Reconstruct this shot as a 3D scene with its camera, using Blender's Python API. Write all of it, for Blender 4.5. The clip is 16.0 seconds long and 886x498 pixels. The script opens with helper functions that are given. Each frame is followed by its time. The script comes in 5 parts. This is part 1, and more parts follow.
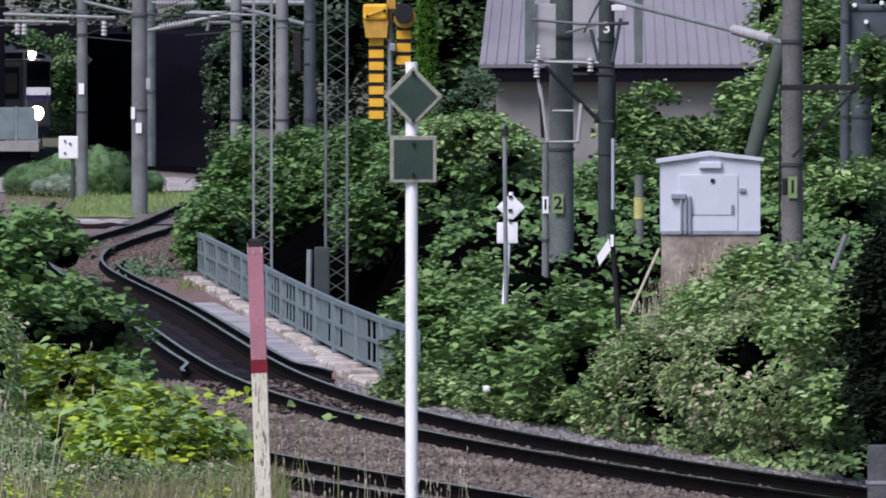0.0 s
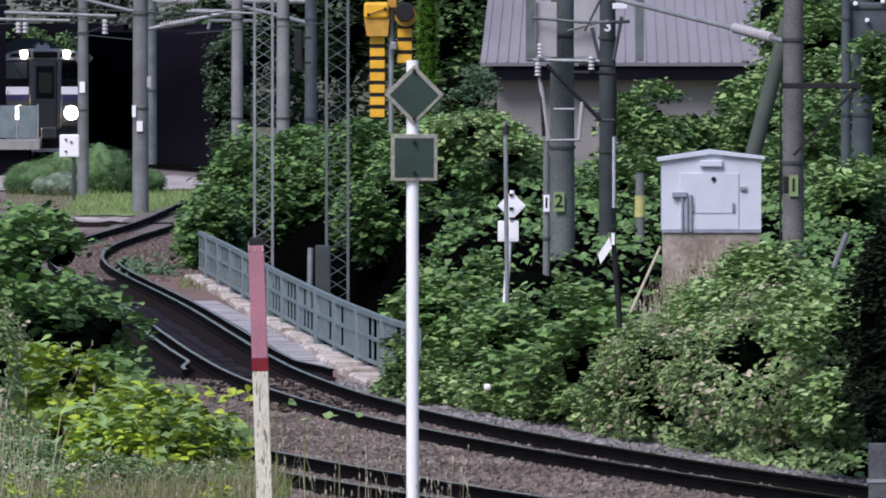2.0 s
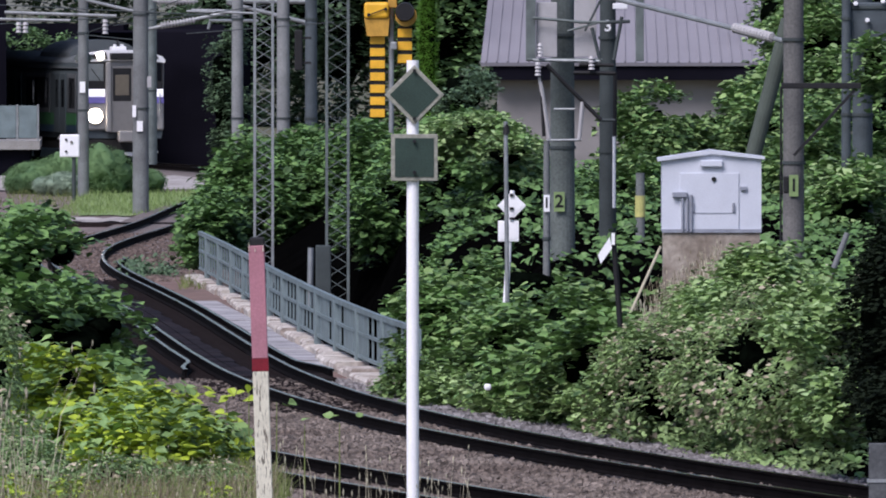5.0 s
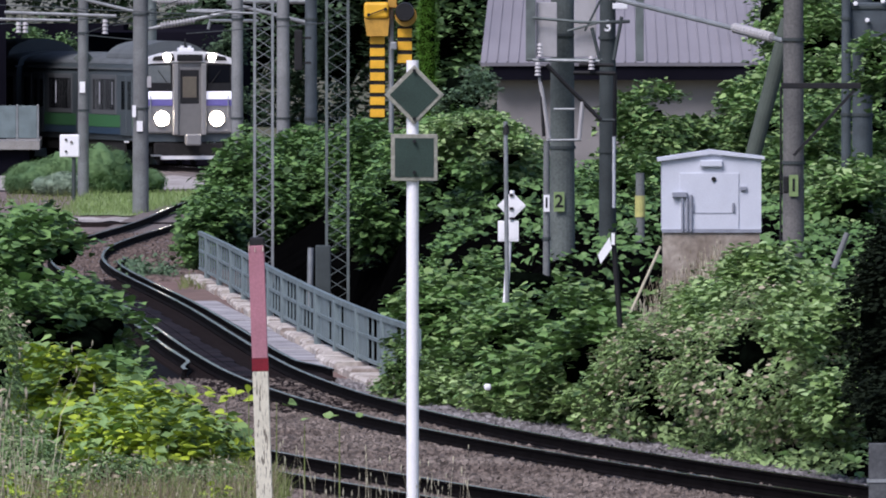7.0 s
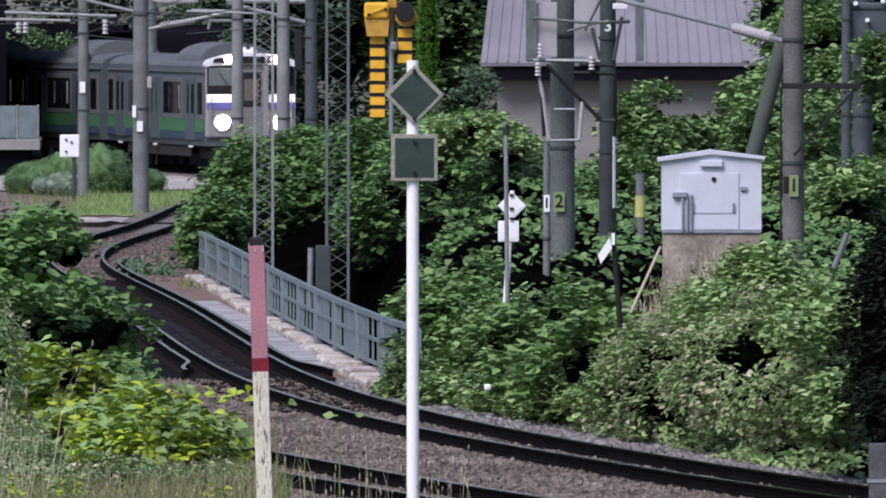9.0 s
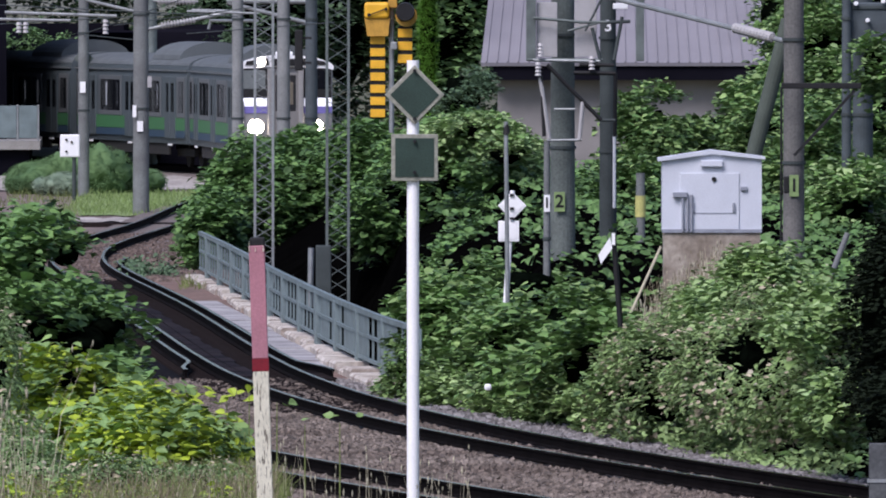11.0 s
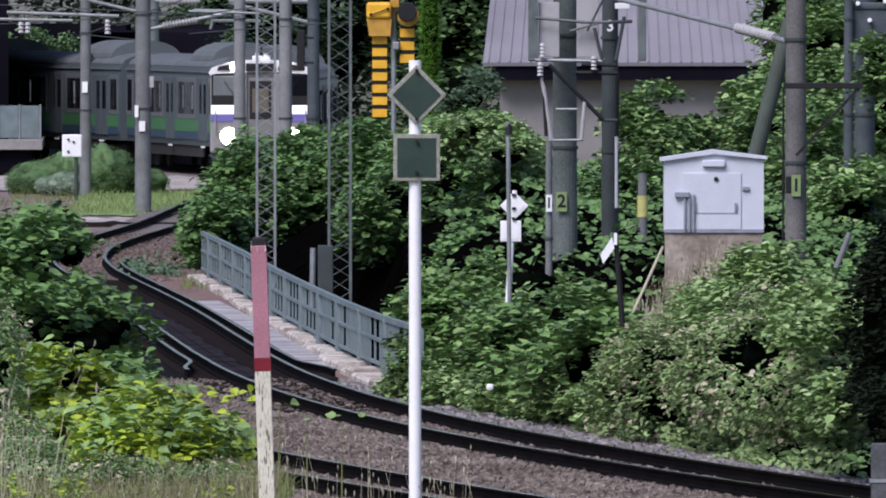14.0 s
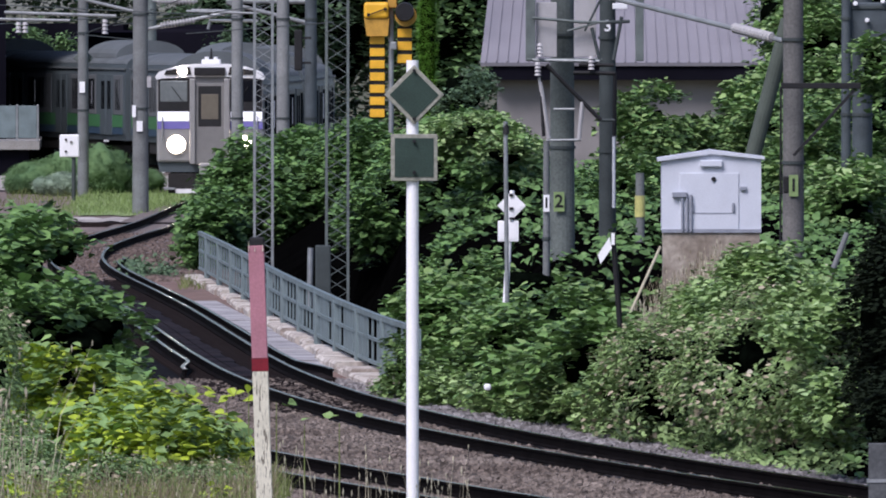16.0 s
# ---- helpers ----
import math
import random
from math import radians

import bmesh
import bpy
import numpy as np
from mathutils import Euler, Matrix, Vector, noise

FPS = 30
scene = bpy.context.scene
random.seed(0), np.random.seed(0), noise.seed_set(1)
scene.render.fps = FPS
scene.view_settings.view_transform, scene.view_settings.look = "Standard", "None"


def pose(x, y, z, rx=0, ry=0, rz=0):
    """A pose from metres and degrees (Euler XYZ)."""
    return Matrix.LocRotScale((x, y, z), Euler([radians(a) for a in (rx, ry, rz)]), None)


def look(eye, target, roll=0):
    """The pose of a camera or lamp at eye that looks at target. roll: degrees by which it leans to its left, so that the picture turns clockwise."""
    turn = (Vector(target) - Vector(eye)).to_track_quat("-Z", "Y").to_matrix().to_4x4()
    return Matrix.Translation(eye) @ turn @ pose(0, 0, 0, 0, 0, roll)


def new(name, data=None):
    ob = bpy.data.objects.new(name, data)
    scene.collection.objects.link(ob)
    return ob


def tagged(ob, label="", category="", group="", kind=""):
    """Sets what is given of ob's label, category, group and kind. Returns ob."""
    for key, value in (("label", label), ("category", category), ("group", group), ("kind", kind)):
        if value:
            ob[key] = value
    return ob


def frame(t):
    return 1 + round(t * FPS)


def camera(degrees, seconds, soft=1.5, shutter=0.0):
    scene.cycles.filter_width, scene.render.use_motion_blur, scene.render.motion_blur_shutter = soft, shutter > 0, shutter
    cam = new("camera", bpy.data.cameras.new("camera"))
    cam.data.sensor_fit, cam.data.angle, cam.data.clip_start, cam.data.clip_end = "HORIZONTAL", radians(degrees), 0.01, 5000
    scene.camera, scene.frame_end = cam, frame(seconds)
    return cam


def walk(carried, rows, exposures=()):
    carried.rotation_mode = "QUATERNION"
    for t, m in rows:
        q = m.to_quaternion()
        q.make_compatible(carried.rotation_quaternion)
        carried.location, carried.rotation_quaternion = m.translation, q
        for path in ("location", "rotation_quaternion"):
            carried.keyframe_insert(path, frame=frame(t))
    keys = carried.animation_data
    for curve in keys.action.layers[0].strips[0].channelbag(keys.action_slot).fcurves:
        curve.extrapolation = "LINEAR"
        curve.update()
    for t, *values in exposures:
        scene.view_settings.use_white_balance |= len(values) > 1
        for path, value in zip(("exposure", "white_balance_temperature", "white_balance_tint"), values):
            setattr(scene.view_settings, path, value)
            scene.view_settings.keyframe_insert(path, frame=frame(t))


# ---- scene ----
# A rural station throat in soft evening light, watched through a very long lens.
cam = camera(3.592, 16.0, soft=1.9)
EYE = (0.0, 0.0, 5.8)
TILT, STEP = 88.9436, 0.0022918   # the tripod's tilt; degrees of sway per unit


def aim(right, down):
    return pose(*EYE, TILT + down * STEP, 0, right * STEP)


SWAY = ((0, -1.7, 3), (0.6, -1.7, 3), (1.0, -0.3, 1.6), (1.4, 0, 0), (4.2, 0, 0), (6.3, 1.2, 0), (7.0, 0.2, 0), (7.6, 0.2, 0),
        (8.2, 1.2, 0), (9.0, 0.4, 0.2), (11.4, 1.2, 0), (12.0, 3.4, -1.5), (12.5, 3.1, -1.3), (13.0, 4.5, 0), (14.5, 4.4, 0),
        (15.0, 3.2, -1.3), (15.5, 1.7, 0), (16.0, 0, 0))
walk(cam, [(t, aim(a, b)) for t, a, b in SWAY], ((0, 0.48, 6070, 22.5), (16, 0.48, 6070, 22.5)))

# ---- light ----
world = bpy.data.worlds.new("evening_sky")
scene.world = world
world.use_nodes = True
wn = world.node_tree
sky = wn.nodes.new("ShaderNodeTexSky")
sky.sky_type, sky.sun_disc, sky.sun_elevation, sky.sun_rotation = "NISHITA", False, radians(50), radians(215)
sky.air_density, sky.dust_density, sky.ozone_density = 1.0, 1.5, 1.5
wn.links.new(sky.outputs[0], wn.nodes["Background"].inputs[0])
wn.nodes["Background"].inputs[1].default_value = 0.085
sun = new("sun", bpy.data.lights.new("sun", "SUN"))
sun.data.energy, sun.data.angle, sun.data.color = 2.5, radians(32), (1.0, 0.97, 0.93)
sun.matrix_world = look((0, 0, 0), (math.sin(radians(35)) * 0.64, math.cos(radians(35)) * 0.64, -0.77))

# ---- materials ----


def mat(name, color, rough=0.7, metal=0.0, var=0.25, scale=6.0, bump=0.15, second=None, fine=60.0, island=0.0, glow=0.0, spec=0.4):
    """A surface with variation at two scales, fine relief and, with island, a random shade for each loose piece."""
    m = bpy.data.materials.new(name)
    m.use_nodes = True
    t = m.node_tree
    b = t.nodes["Principled BSDF"]
    b.inputs["Roughness"].default_value, b.inputs["Metallic"].default_value = rough, metal
    b.inputs["Specular IOR Level"].default_value = spec
    co = t.nodes.new("ShaderNodeTexCoord").outputs["Object"]
    big, small = t.nodes.new("ShaderNodeTexNoise"), t.nodes.new("ShaderNodeTexNoise")
    for n, s in ((big, scale), (small, fine)):
        n.inputs["Scale"].default_value, n.inputs["Detail"].default_value = s, 5.0
        t.links.new(co, n.inputs["Vector"])
    second = second or tuple(c * (1 - var) for c in color)
    mix = t.nodes.new("ShaderNodeMix")
    mix.data_type = "RGBA"
    mix.inputs["A"].default_value, mix.inputs["B"].default_value = (*color, 1), (*second, 1)
    ramp = t.nodes.new("ShaderNodeMapRange")
    ramp.inputs["From Min"].default_value, ramp.inputs["From Max"].default_value = 0.38, 0.64
    t.links.new(big.outputs["Fac"], ramp.inputs["Value"])
    t.links.new(ramp.outputs[0], mix.inputs["Factor"])
    hsv = t.nodes.new("ShaderNodeHueSaturation")
    val = t.nodes.new("ShaderNodeMapRange")
    val.inputs["From Min"].default_value, val.inputs["From Max"].default_value = 0.3, 0.7
    val.inputs["To Min"].default_value, val.inputs["To Max"].default_value = 1 - var * 0.7, 1 + var * 0.7
    t.links.new(small.outputs["Fac"], val.inputs["Value"])
    last = val.outputs[0]
    if island:
        geo = t.nodes.new("ShaderNodeNewGeometry")
        r = t.nodes.new("ShaderNodeMapRange")
        r.inputs["To Min"].default_value, r.inputs["To Max"].default_value = 1 - island, 1 + island
        t.links.new(geo.outputs["Random Per Island"], r.inputs["Value"])
        mul = t.nodes.new("ShaderNodeMath")
        mul.operation = "MULTIPLY"
        t.links.new(last, mul.inputs[0]), t.links.new(r.outputs[0], mul.inputs[1])
        last = mul.outputs[0]
    t.links.new(mix.outputs["Result"], hsv.inputs["Color"])
    t.links.new(last, hsv.inputs["Value"])
    t.links.new(hsv.outputs[0], b.inputs["Base Color"])
    if bump:
        bp = t.nodes.new("ShaderNodeBump")
        bp.inputs["Strength"].default_value, bp.inputs["Distance"].default_value = bump, 0.02
        t.links.new(small.outputs["Fac"], bp.inputs["Height"])
        t.links.new(bp.outputs[0], b.inputs["Normal"])
    if glow:
        b.inputs["Emission Color"].default_value, b.inputs["Emission Strength"].default_value = (*color, 1), glow
    return m


def flaky(name, paint, wood):
    """Old paint with upright flaked streaks that bare the timber."""
    m = mat(name, paint, 0.8, var=0.12, scale=4.0, fine=30)
    t = m.node_tree
    b = t.nodes["Principled BSDF"]
    src = b.inputs["Base Color"].links[0].from_socket
    mp, n = t.nodes.new("ShaderNodeMapping"), t.nodes.new("ShaderNodeTexNoise")
    mp.inputs["Scale"].default_value = (95, 95, 11)
    n.inputs["Scale"].default_value, n.inputs["Detail"].default_value, n.inputs["Distortion"].default_value = 0.8, 6.0, 1.2
    t.links.new(t.nodes.new("ShaderNodeTexCoord").outputs["Object"], mp.inputs["Vector"])
    t.links.new(mp.outputs[0], n.inputs["Vector"])
    r = t.nodes.new("ShaderNodeMapRange")
    r.inputs["From Min"].default_value, r.inputs["From Max"].default_value = 0.56, 0.61
    t.links.new(n.outputs["Fac"], r.inputs["Value"])
    mx = t.nodes.new("ShaderNodeMix")
    mx.data_type = "RGBA"
    mx.inputs["B"].default_value = (*wood, 1)
    t.links.new(r.outputs[0], mx.inputs["Factor"])
    t.links.new(src, mx.inputs["A"])
    t.links.new(mx.outputs["Result"], b.inputs["Base Color"])
    return m


def leaf_mat(name, dark, light, rough=0.5):
    """Leaves: a shade of its own for each leaf, a little light through them."""
    m = bpy.data.materials.new(name)
    m.use_nodes = True
    t = m.node_tree
    b, out = t.nodes["Principled BSDF"], t.nodes["Material Output"]
    b.inputs["Roughness"].default_value, b.inputs["Specular IOR Level"].default_value = rough, 0.26 if rough < 0.8 else 0.08
    geo = t.nodes.new("ShaderNodeNewGeometry")
    n = t.nodes.new("ShaderNodeTexNoise")
    n.inputs["Scale"].default_value, n.inputs["Detail"].default_value = 1.3, 3.0
    t.links.new(t.nodes.new("ShaderNodeTexCoord").outputs["Object"], n.inputs["Vector"])
    add = t.nodes.new("ShaderNodeMath")
    add.operation = "MULTIPLY_ADD"
    add.inputs[1].default_value = 0.55
    t.links.new(geo.outputs["Random Per Island"], add.inputs[0])
    patch = t.nodes.new("ShaderNodeMapRange")
    patch.inputs["From Min"].default_value, patch.inputs["From Max"].default_value, patch.inputs["To Max"].default_value = 0.33, 0.68, 0.6
    t.links.new(n.outputs["Fac"], patch.inputs["Value"])
    t.links.new(patch.outputs[0], add.inputs[2])
    ramp = t.nodes.new("ShaderNodeValToRGB")
    ramp.color_ramp.elements[0].color, ramp.color_ramp.elements[1].color = (*dark, 1), (*light, 1)
    e = ramp.color_ramp.elements.new(0.97)
    e.color = (light[0] * 1.3, light[1] * 1.2, light[2] * 1.1, 1)
    ramp.color_ramp.elements[1].position = 0.8
    t.links.new(add.outputs[0], ramp.inputs[0])
    t.links.new(ramp.outputs[0], b.inputs["Base Color"])
    tr = t.nodes.new("ShaderNodeBsdfTranslucent")
    t.links.new(ramp.outputs[0], tr.inputs["Color"])
    mx = t.nodes.new("ShaderNodeMixShader")
    mx.inputs[0].default_value = 0.12
    t.links.new(b.outputs[0], mx.inputs[1]), t.links.new(tr.outputs[0], mx.inputs[2])
    t.links.new(mx.outputs[0], out.inputs["Surface"])
    return m


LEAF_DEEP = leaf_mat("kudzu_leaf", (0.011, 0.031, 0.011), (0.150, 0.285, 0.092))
# Darker copy of the kudzu leaf, with shade put into the colour.
LEAF_MOUND = leaf_mat("shade_toned_kudzu_leaf", (0.009, 0.028, 0.011), (0.120, 0.238, 0.080))
LEAF_BANK = leaf_mat("bank_leaf", (0.020, 0.048, 0.018), (0.225, 0.36, 0.135))
LEAF_LIME = leaf_mat("young_leaf", (0.055, 0.11, 0.014), (0.34, 0.47, 0.045))
LEAF_FRESH = leaf_mat("fresh_leaf", (0.030, 0.072, 0.024), (0.21, 0.345, 0.125))
LEAF_BLACK = leaf_mat("near_black_leaf", (0.003, 0.006, 0.004), (0.012, 0.02, 0.011), 0.9)
LEAF_SOFT = leaf_mat("clipped_leaf", (0.075, 0.145, 0.065), (0.115, 0.205, 0.092), 0.8)
LEAF_GREY = leaf_mat("grey_green_leaf", (0.16, 0.23, 0.17), (0.25, 0.34, 0.26), 0.8)
LEAF_DULL = leaf_mat("mugwort_leaf", (0.052, 0.102, 0.048), (0.20, 0.32, 0.14), 0.6)
# Brighter leaf: the light on the tips is part of its colour.
LEAF_TIPS = leaf_mat("light_toned_tip_leaf", (0.05, 0.105, 0.035), (0.32, 0.47, 0.22))
LEAF_SCRUB = leaf_mat("scrub_leaf", (0.020, 0.046, 0.018), (0.235, 0.365, 0.15))
LEAF_DRY = leaf_mat("withered_leaf", (0.13, 0.115, 0.08), (0.46, 0.43, 0.33), 0.7)
LEAF_FAR = leaf_mat("wood_leaf", (0.014, 0.032, 0.018), (0.105, 0.185, 0.105))
# The wood leaf again, brighter: light on the trees put into the colour.
LEAF_WOOD = leaf_mat("light_toned_wood_leaf", (0.018, 0.045, 0.020), (0.15, 0.27, 0.11))
LEAF_CEDAR = leaf_mat("cypress_leaf", (0.065, 0.165, 0.02), (0.13, 0.31, 0.038))
# Solid shrub cores: the shade inside is painted as near-black.
THICKET = mat("thicket_painted_shade", (0.0025, 0.004, 0.0025), 1.0, var=0.5, bump=0.0, spec=0.0)
# Ground below plants and in the stream bed, its shade painted near-black.
BANKSHADE = mat("bank_shade_ground", (0.002, 0.002, 0.002), 1.0, var=0.5, scale=1.5, fine=20, bump=0.0, spec=0.0)
SOIL = mat("soil_and_grass", (0.09, 0.11, 0.05), 0.95, var=0.35, scale=0.6, second=(0.12, 0.10, 0.075), fine=9.0, bump=0.4)
BALLAST = mat("ballast_bed", (0.165, 0.142, 0.132), 0.95, var=0.55, scale=1.2, second=(0.13, 0.105, 0.092), fine=14.0, bump=0.8)
YARDBED = mat("yard_gravel", (0.215, 0.168, 0.148), 0.95, var=0.5, scale=0.45, second=(0.135, 0.10, 0.088), fine=10.0, bump=0.6)
GREYSTONE = mat("shoulder_stone", (0.23, 0.218, 0.214), 0.9, var=0.3, scale=0.5, second=(0.17, 0.158, 0.154), fine=30.0, island=0.45)
STONE = mat("ballast_stone", (0.172, 0.143, 0.120), 0.9, var=0.35, scale=0.35, second=(0.108, 0.085, 0.070), fine=30.0, island=0.5)
BROWNSTONE = mat("rusty_stone", (0.155, 0.118, 0.100), 0.95, var=0.35, scale=0.4, second=(0.105, 0.078, 0.066), fine=30.0, island=0.3)
STEEL = mat("rail_head_steel", (0.045, 0.040, 0.039), 0.15, 0.85, var=0.2, bump=0.0)
RUST = mat("rail_rust", (0.008, 0.0065, 0.0065), 0.85, 0.0, var=0.4, scale=3.0, bump=0.2, spec=0.02)
# Near-black for the open deck's gaps, their shade painted on a solid fill.
DECKSHADE = mat("deck_shade_fill", (0.010, 0.009, 0.0105), 0.95, var=0.5, scale=2.0, fine=15, bump=0.3, spec=0.05)
SLEEPER = mat("sleeper_timber", (0.022, 0.017, 0.016), 0.95, var=0.5, scale=0.7, fine=20, second=(0.008, 0.007, 0.008), spec=0.02)
PLANK = mat("weathered_plank", (0.026, 0.022, 0.025), 0.95, var=0.5, scale=0.5, fine=16, second=(0.011, 0.010, 0.013), spec=0.03, island=0.5)
REDSOIL = mat("gritty_red_soil", (0.20, 0.13, 0.105), 0.95, var=0.4, scale=1.5, second=(0.14, 0.095, 0.08), fine=14, bump=0.4)
PALECON = mat("pale_chipped_concrete", (0.60, 0.56, 0.50), 0.9, var=0.35, scale=1.8, second=(0.28, 0.23, 0.19), fine=12, bump=0.5)
CONCRETE = mat("weathered_concrete", (0.33, 0.32, 0.30), 0.9, var=0.3, scale=1.2, second=(0.24, 0.23, 0.21), fine=25)
SLABGREY = mat("walkway_concrete", (0.41, 0.40, 0.405), 0.9, var=0.25, scale=0.9, second=(0.24, 0.23, 0.235), fine=20)
POLE = mat("pole_concrete", (0.185, 0.200, 0.196), 0.85, var=0.25, scale=1.5, second=(0.13, 0.135, 0.135), fine=30)
GREENPOLE = mat("lichened_concrete", (0.135, 0.158, 0.145), 0.85, var=0.3, scale=1.2, second=(0.085, 0.10, 0.092), fine=25)
WARMPOLE = mat("warm_grey_concrete", (0.165, 0.16, 0.15), 0.85, var=0.3, scale=1.2, second=(0.10, 0.10, 0.096), fine=25)
MOSSPOLE = mat("mossy_pole", (0.085, 0.105, 0.085), 0.85, var=0.25, scale=1.5)
DARKPOLE = mat("pole_tarred", (0.056, 0.070, 0.069), 0.8, var=0.3, scale=2.0)
PALEPOLE = mat("pale_pole_concrete", (0.25, 0.262, 0.258), 0.85, var=0.25, scale=1.5, second=(0.18, 0.19, 0.188), fine=30)
SLATEPOLE = mat("slate_blue_steel", (0.085, 0.105, 0.115), 0.75, 0.1, var=0.3, scale=2.0)
GALV = mat("galvanised_steel", (0.36, 0.38, 0.38), 0.5, 0.55, var=0.25, scale=3.0)
MASTSTEEL = mat("mast_steel", (0.17, 0.20, 0.19), 0.6, 0.35, var=0.3, scale=3.0)
RAILING = mat("railing_paint", (0.195, 0.25, 0.255), 0.6, 0.2, var=0.25, scale=2.0)
WHITE = mat("white_enamel", (0.93, 0.93, 0.93), 0.5, var=0.07, scale=2.0, bump=0.05)
BOXWHITE = mat("cabinet_paint", (0.62, 0.65, 0.71), 0.55, var=0.10, scale=1.5, bump=0.08)
BOXTRIM = mat("cabinet_trim", (0.30, 0.32, 0.37), 0.55, var=0.2)
GREENBACK = mat("plate_back_green", (0.028, 0.055, 0.042), 0.55, var=0.25, scale=4.0)
PLATEEDGE = mat("plate_edge", (0.33, 0.33, 0.27), 0.6, var=0.3, scale=30)
PINK = mat("faded_red_paint", (0.43, 0.19, 0.23), 0.7, var=0.15, scale=5.0)
RED = mat("red_band", (0.22, 0.008, 0.02), 0.6, var=0.2)
FLAKED = flaky("flaked_white_paint", (0.70, 0.665, 0.53), (0.16, 0.14, 0.11))
BLACK = mat("black_rubber", (0.012, 0.012, 0.013), 0.7, var=0.3)
YELLOW = mat("yellow_enamel", (0.92, 0.50, 0.03), 0.5, var=0.15, scale=3.0)
OCHRE = mat("ochre_enamel", (0.60, 0.33, 0.05), 0.6, var=0.25, scale=4.0)
YELLOWISH = mat("wrap_yellow", (0.60, 0.58, 0.20), 0.6, var=0.2)
LIME = mat("number_plate_lime", (0.25, 0.36, 0.14), 0.6, var=0.15)
SHEET = mat("roof_sheet", (0.25, 0.24, 0.265), 0.6, 0.1, var=0.12, scale=0.6)
PLASTER = mat("house_plaster", (0.27, 0.255, 0.245), 0.9, var=0.2, scale=0.7)
# Near-black stand-in for deep shade on walls, eaves and platform foot.
SHADEDARK = mat("painted_shade_dark", (0.011, 0.0105, 0.016), 0.95, var=0.4, scale=0.4, spec=0.0)
ROADGREY = mat("path_gravel", (0.46, 0.43, 0.40), 0.95, var=0.35, scale=0.8, second=(0.24, 0.21, 0.19), fine=8, bump=0.4)
LAWN = mat("short_grass", (0.17, 0.25, 0.08), 0.95, var=0.3, scale=0.7, second=(0.19, 0.24, 0.09), fine=12, bump=0.5)
CERAMIC = mat("insulator_ceramic", (0.42, 0.41, 0.41), 0.4, var=0.1)
HAY = mat("brown_grass", (0.24, 0.20, 0.125), 0.9, var=0.3, island=0.45)
STRAW = mat("dry_stem", (0.50, 0.46, 0.33), 0.9, var=0.3, island=0.3)
STEM = mat("green_stem", (0.16, 0.20, 0.06), 0.8, var=0.3, island=0.3)
GRASSLIME = mat("lime_grass", (0.175, 0.255, 0.08), 0.8, var=0.3, island=0.35)
# train
CARSTEEL = mat("car_steel", (0.080, 0.100, 0.108), 0.5, 0.1, var=0.08, scale=1.0, bump=0.02)
CARFRAME = mat("car_window_frame", (0.125, 0.135, 0.14), 0.5, 0.1, var=0.08, bump=0.02)
CARFACE = mat("car_front_grey", (0.28, 0.275, 0.265), 0.5, 0.1, var=0.08, bump=0.02)
CARDOOR = mat("car_door_grey", (0.20, 0.195, 0.185), 0.5, 0.1, var=0.08, bump=0.02)
CARWHITE = mat("car_hood_white", (0.80, 0.80, 0.80), 0.4, var=0.05, bump=0.02)
CARROOF = mat("car_roof", (0.11, 0.125, 0.13), 0.8, var=0.2, scale=0.8)
CARGREEN = mat("car_green_band", (0.05, 0.16, 0.065), 0.5, var=0.06, bump=0.0)
CARBLUE = mat("car_blue_band", (0.035, 0.065, 0.10), 0.5, var=0.06, bump=0.0)
CARPURPLE = mat("car_violet_band", (0.17, 0.15, 0.42), 0.5, var=0.06, bump=0.0)
CARGLASS = mat("car_window", (0.008, 0.009, 0.012), 0.3, var=0.1, bump=0.0, spec=0.0)
CARBLIND = mat("car_blind", (0.14, 0.122, 0.09), 0.7, var=0.1)
UNDER = mat("car_underframe", (0.02, 0.019, 0.018), 0.85, var=0.3)
LAMP = mat("headlamp", (1.0, 0.86, 0.62), 0.3, var=0.0, bump=0.0, glow=45.0)
# Added glow standing for daylight seen through the cars, not a lamp.
DAYSTRIP = mat("daylight_strip", (0.80, 0.84, 0.90), 0.5, var=0.15, scale=5.0, bump=0.0, glow=0.08)
MARKER = mat("roof_lamp", (1.0, 0.90, 0.72), 0.3, var=0.0, bump=0.0, glow=14.0)
# White paint with a faint glow added; the panel is no lamp.
FRONTLIT = mat("glowing_white_paint", (0.95, 0.95, 1.0), 0.4, var=0.0, bump=0.0, glow=0.35)

# ---- building helpers ----


def box(bm, lo, hi, bevel=0.0):
    c = [(a + b) / 2 for a, b in zip(lo, hi)]
    m = Matrix.Translation(c) @ Matrix.Diagonal([b - a for a, b in zip(lo, hi)] + [1])
    r = bmesh.ops.create_cube(bm, size=1, matrix=m)
    if bevel:
        bmesh.ops.bevel(bm, geom=list({e for v in r["verts"] for e in v.link_edges}), offset=bevel, segments=2, affect="EDGES", profile=0.5)


def tube(bm, a, b, r0, r1=None, n=10):
    a, b = Vector(a), Vector(b)
    r1 = r0 if r1 is None else r1
    q = (b - a).to_track_quat("Z", "Y").to_matrix().to_4x4()
    bmesh.ops.create_cone(bm, cap_ends=True, segments=n, radius1=r0, radius2=r1, depth=(b - a).length,
                          matrix=Matrix.Translation((a + b) / 2) @ q)


def beam(bm, a, b, w, d):
    """A square bar from a to b."""
    a, b = Vector(a), Vector(b)
    q = (b - a).to_track_quat("Z", "Y").to_matrix().to_4x4()
    bmesh.ops.create_cube(bm, size=1, matrix=Matrix.Translation((a + b) / 2) @ q @ Matrix.Diagonal((w, d, (b - a).length, 1)))


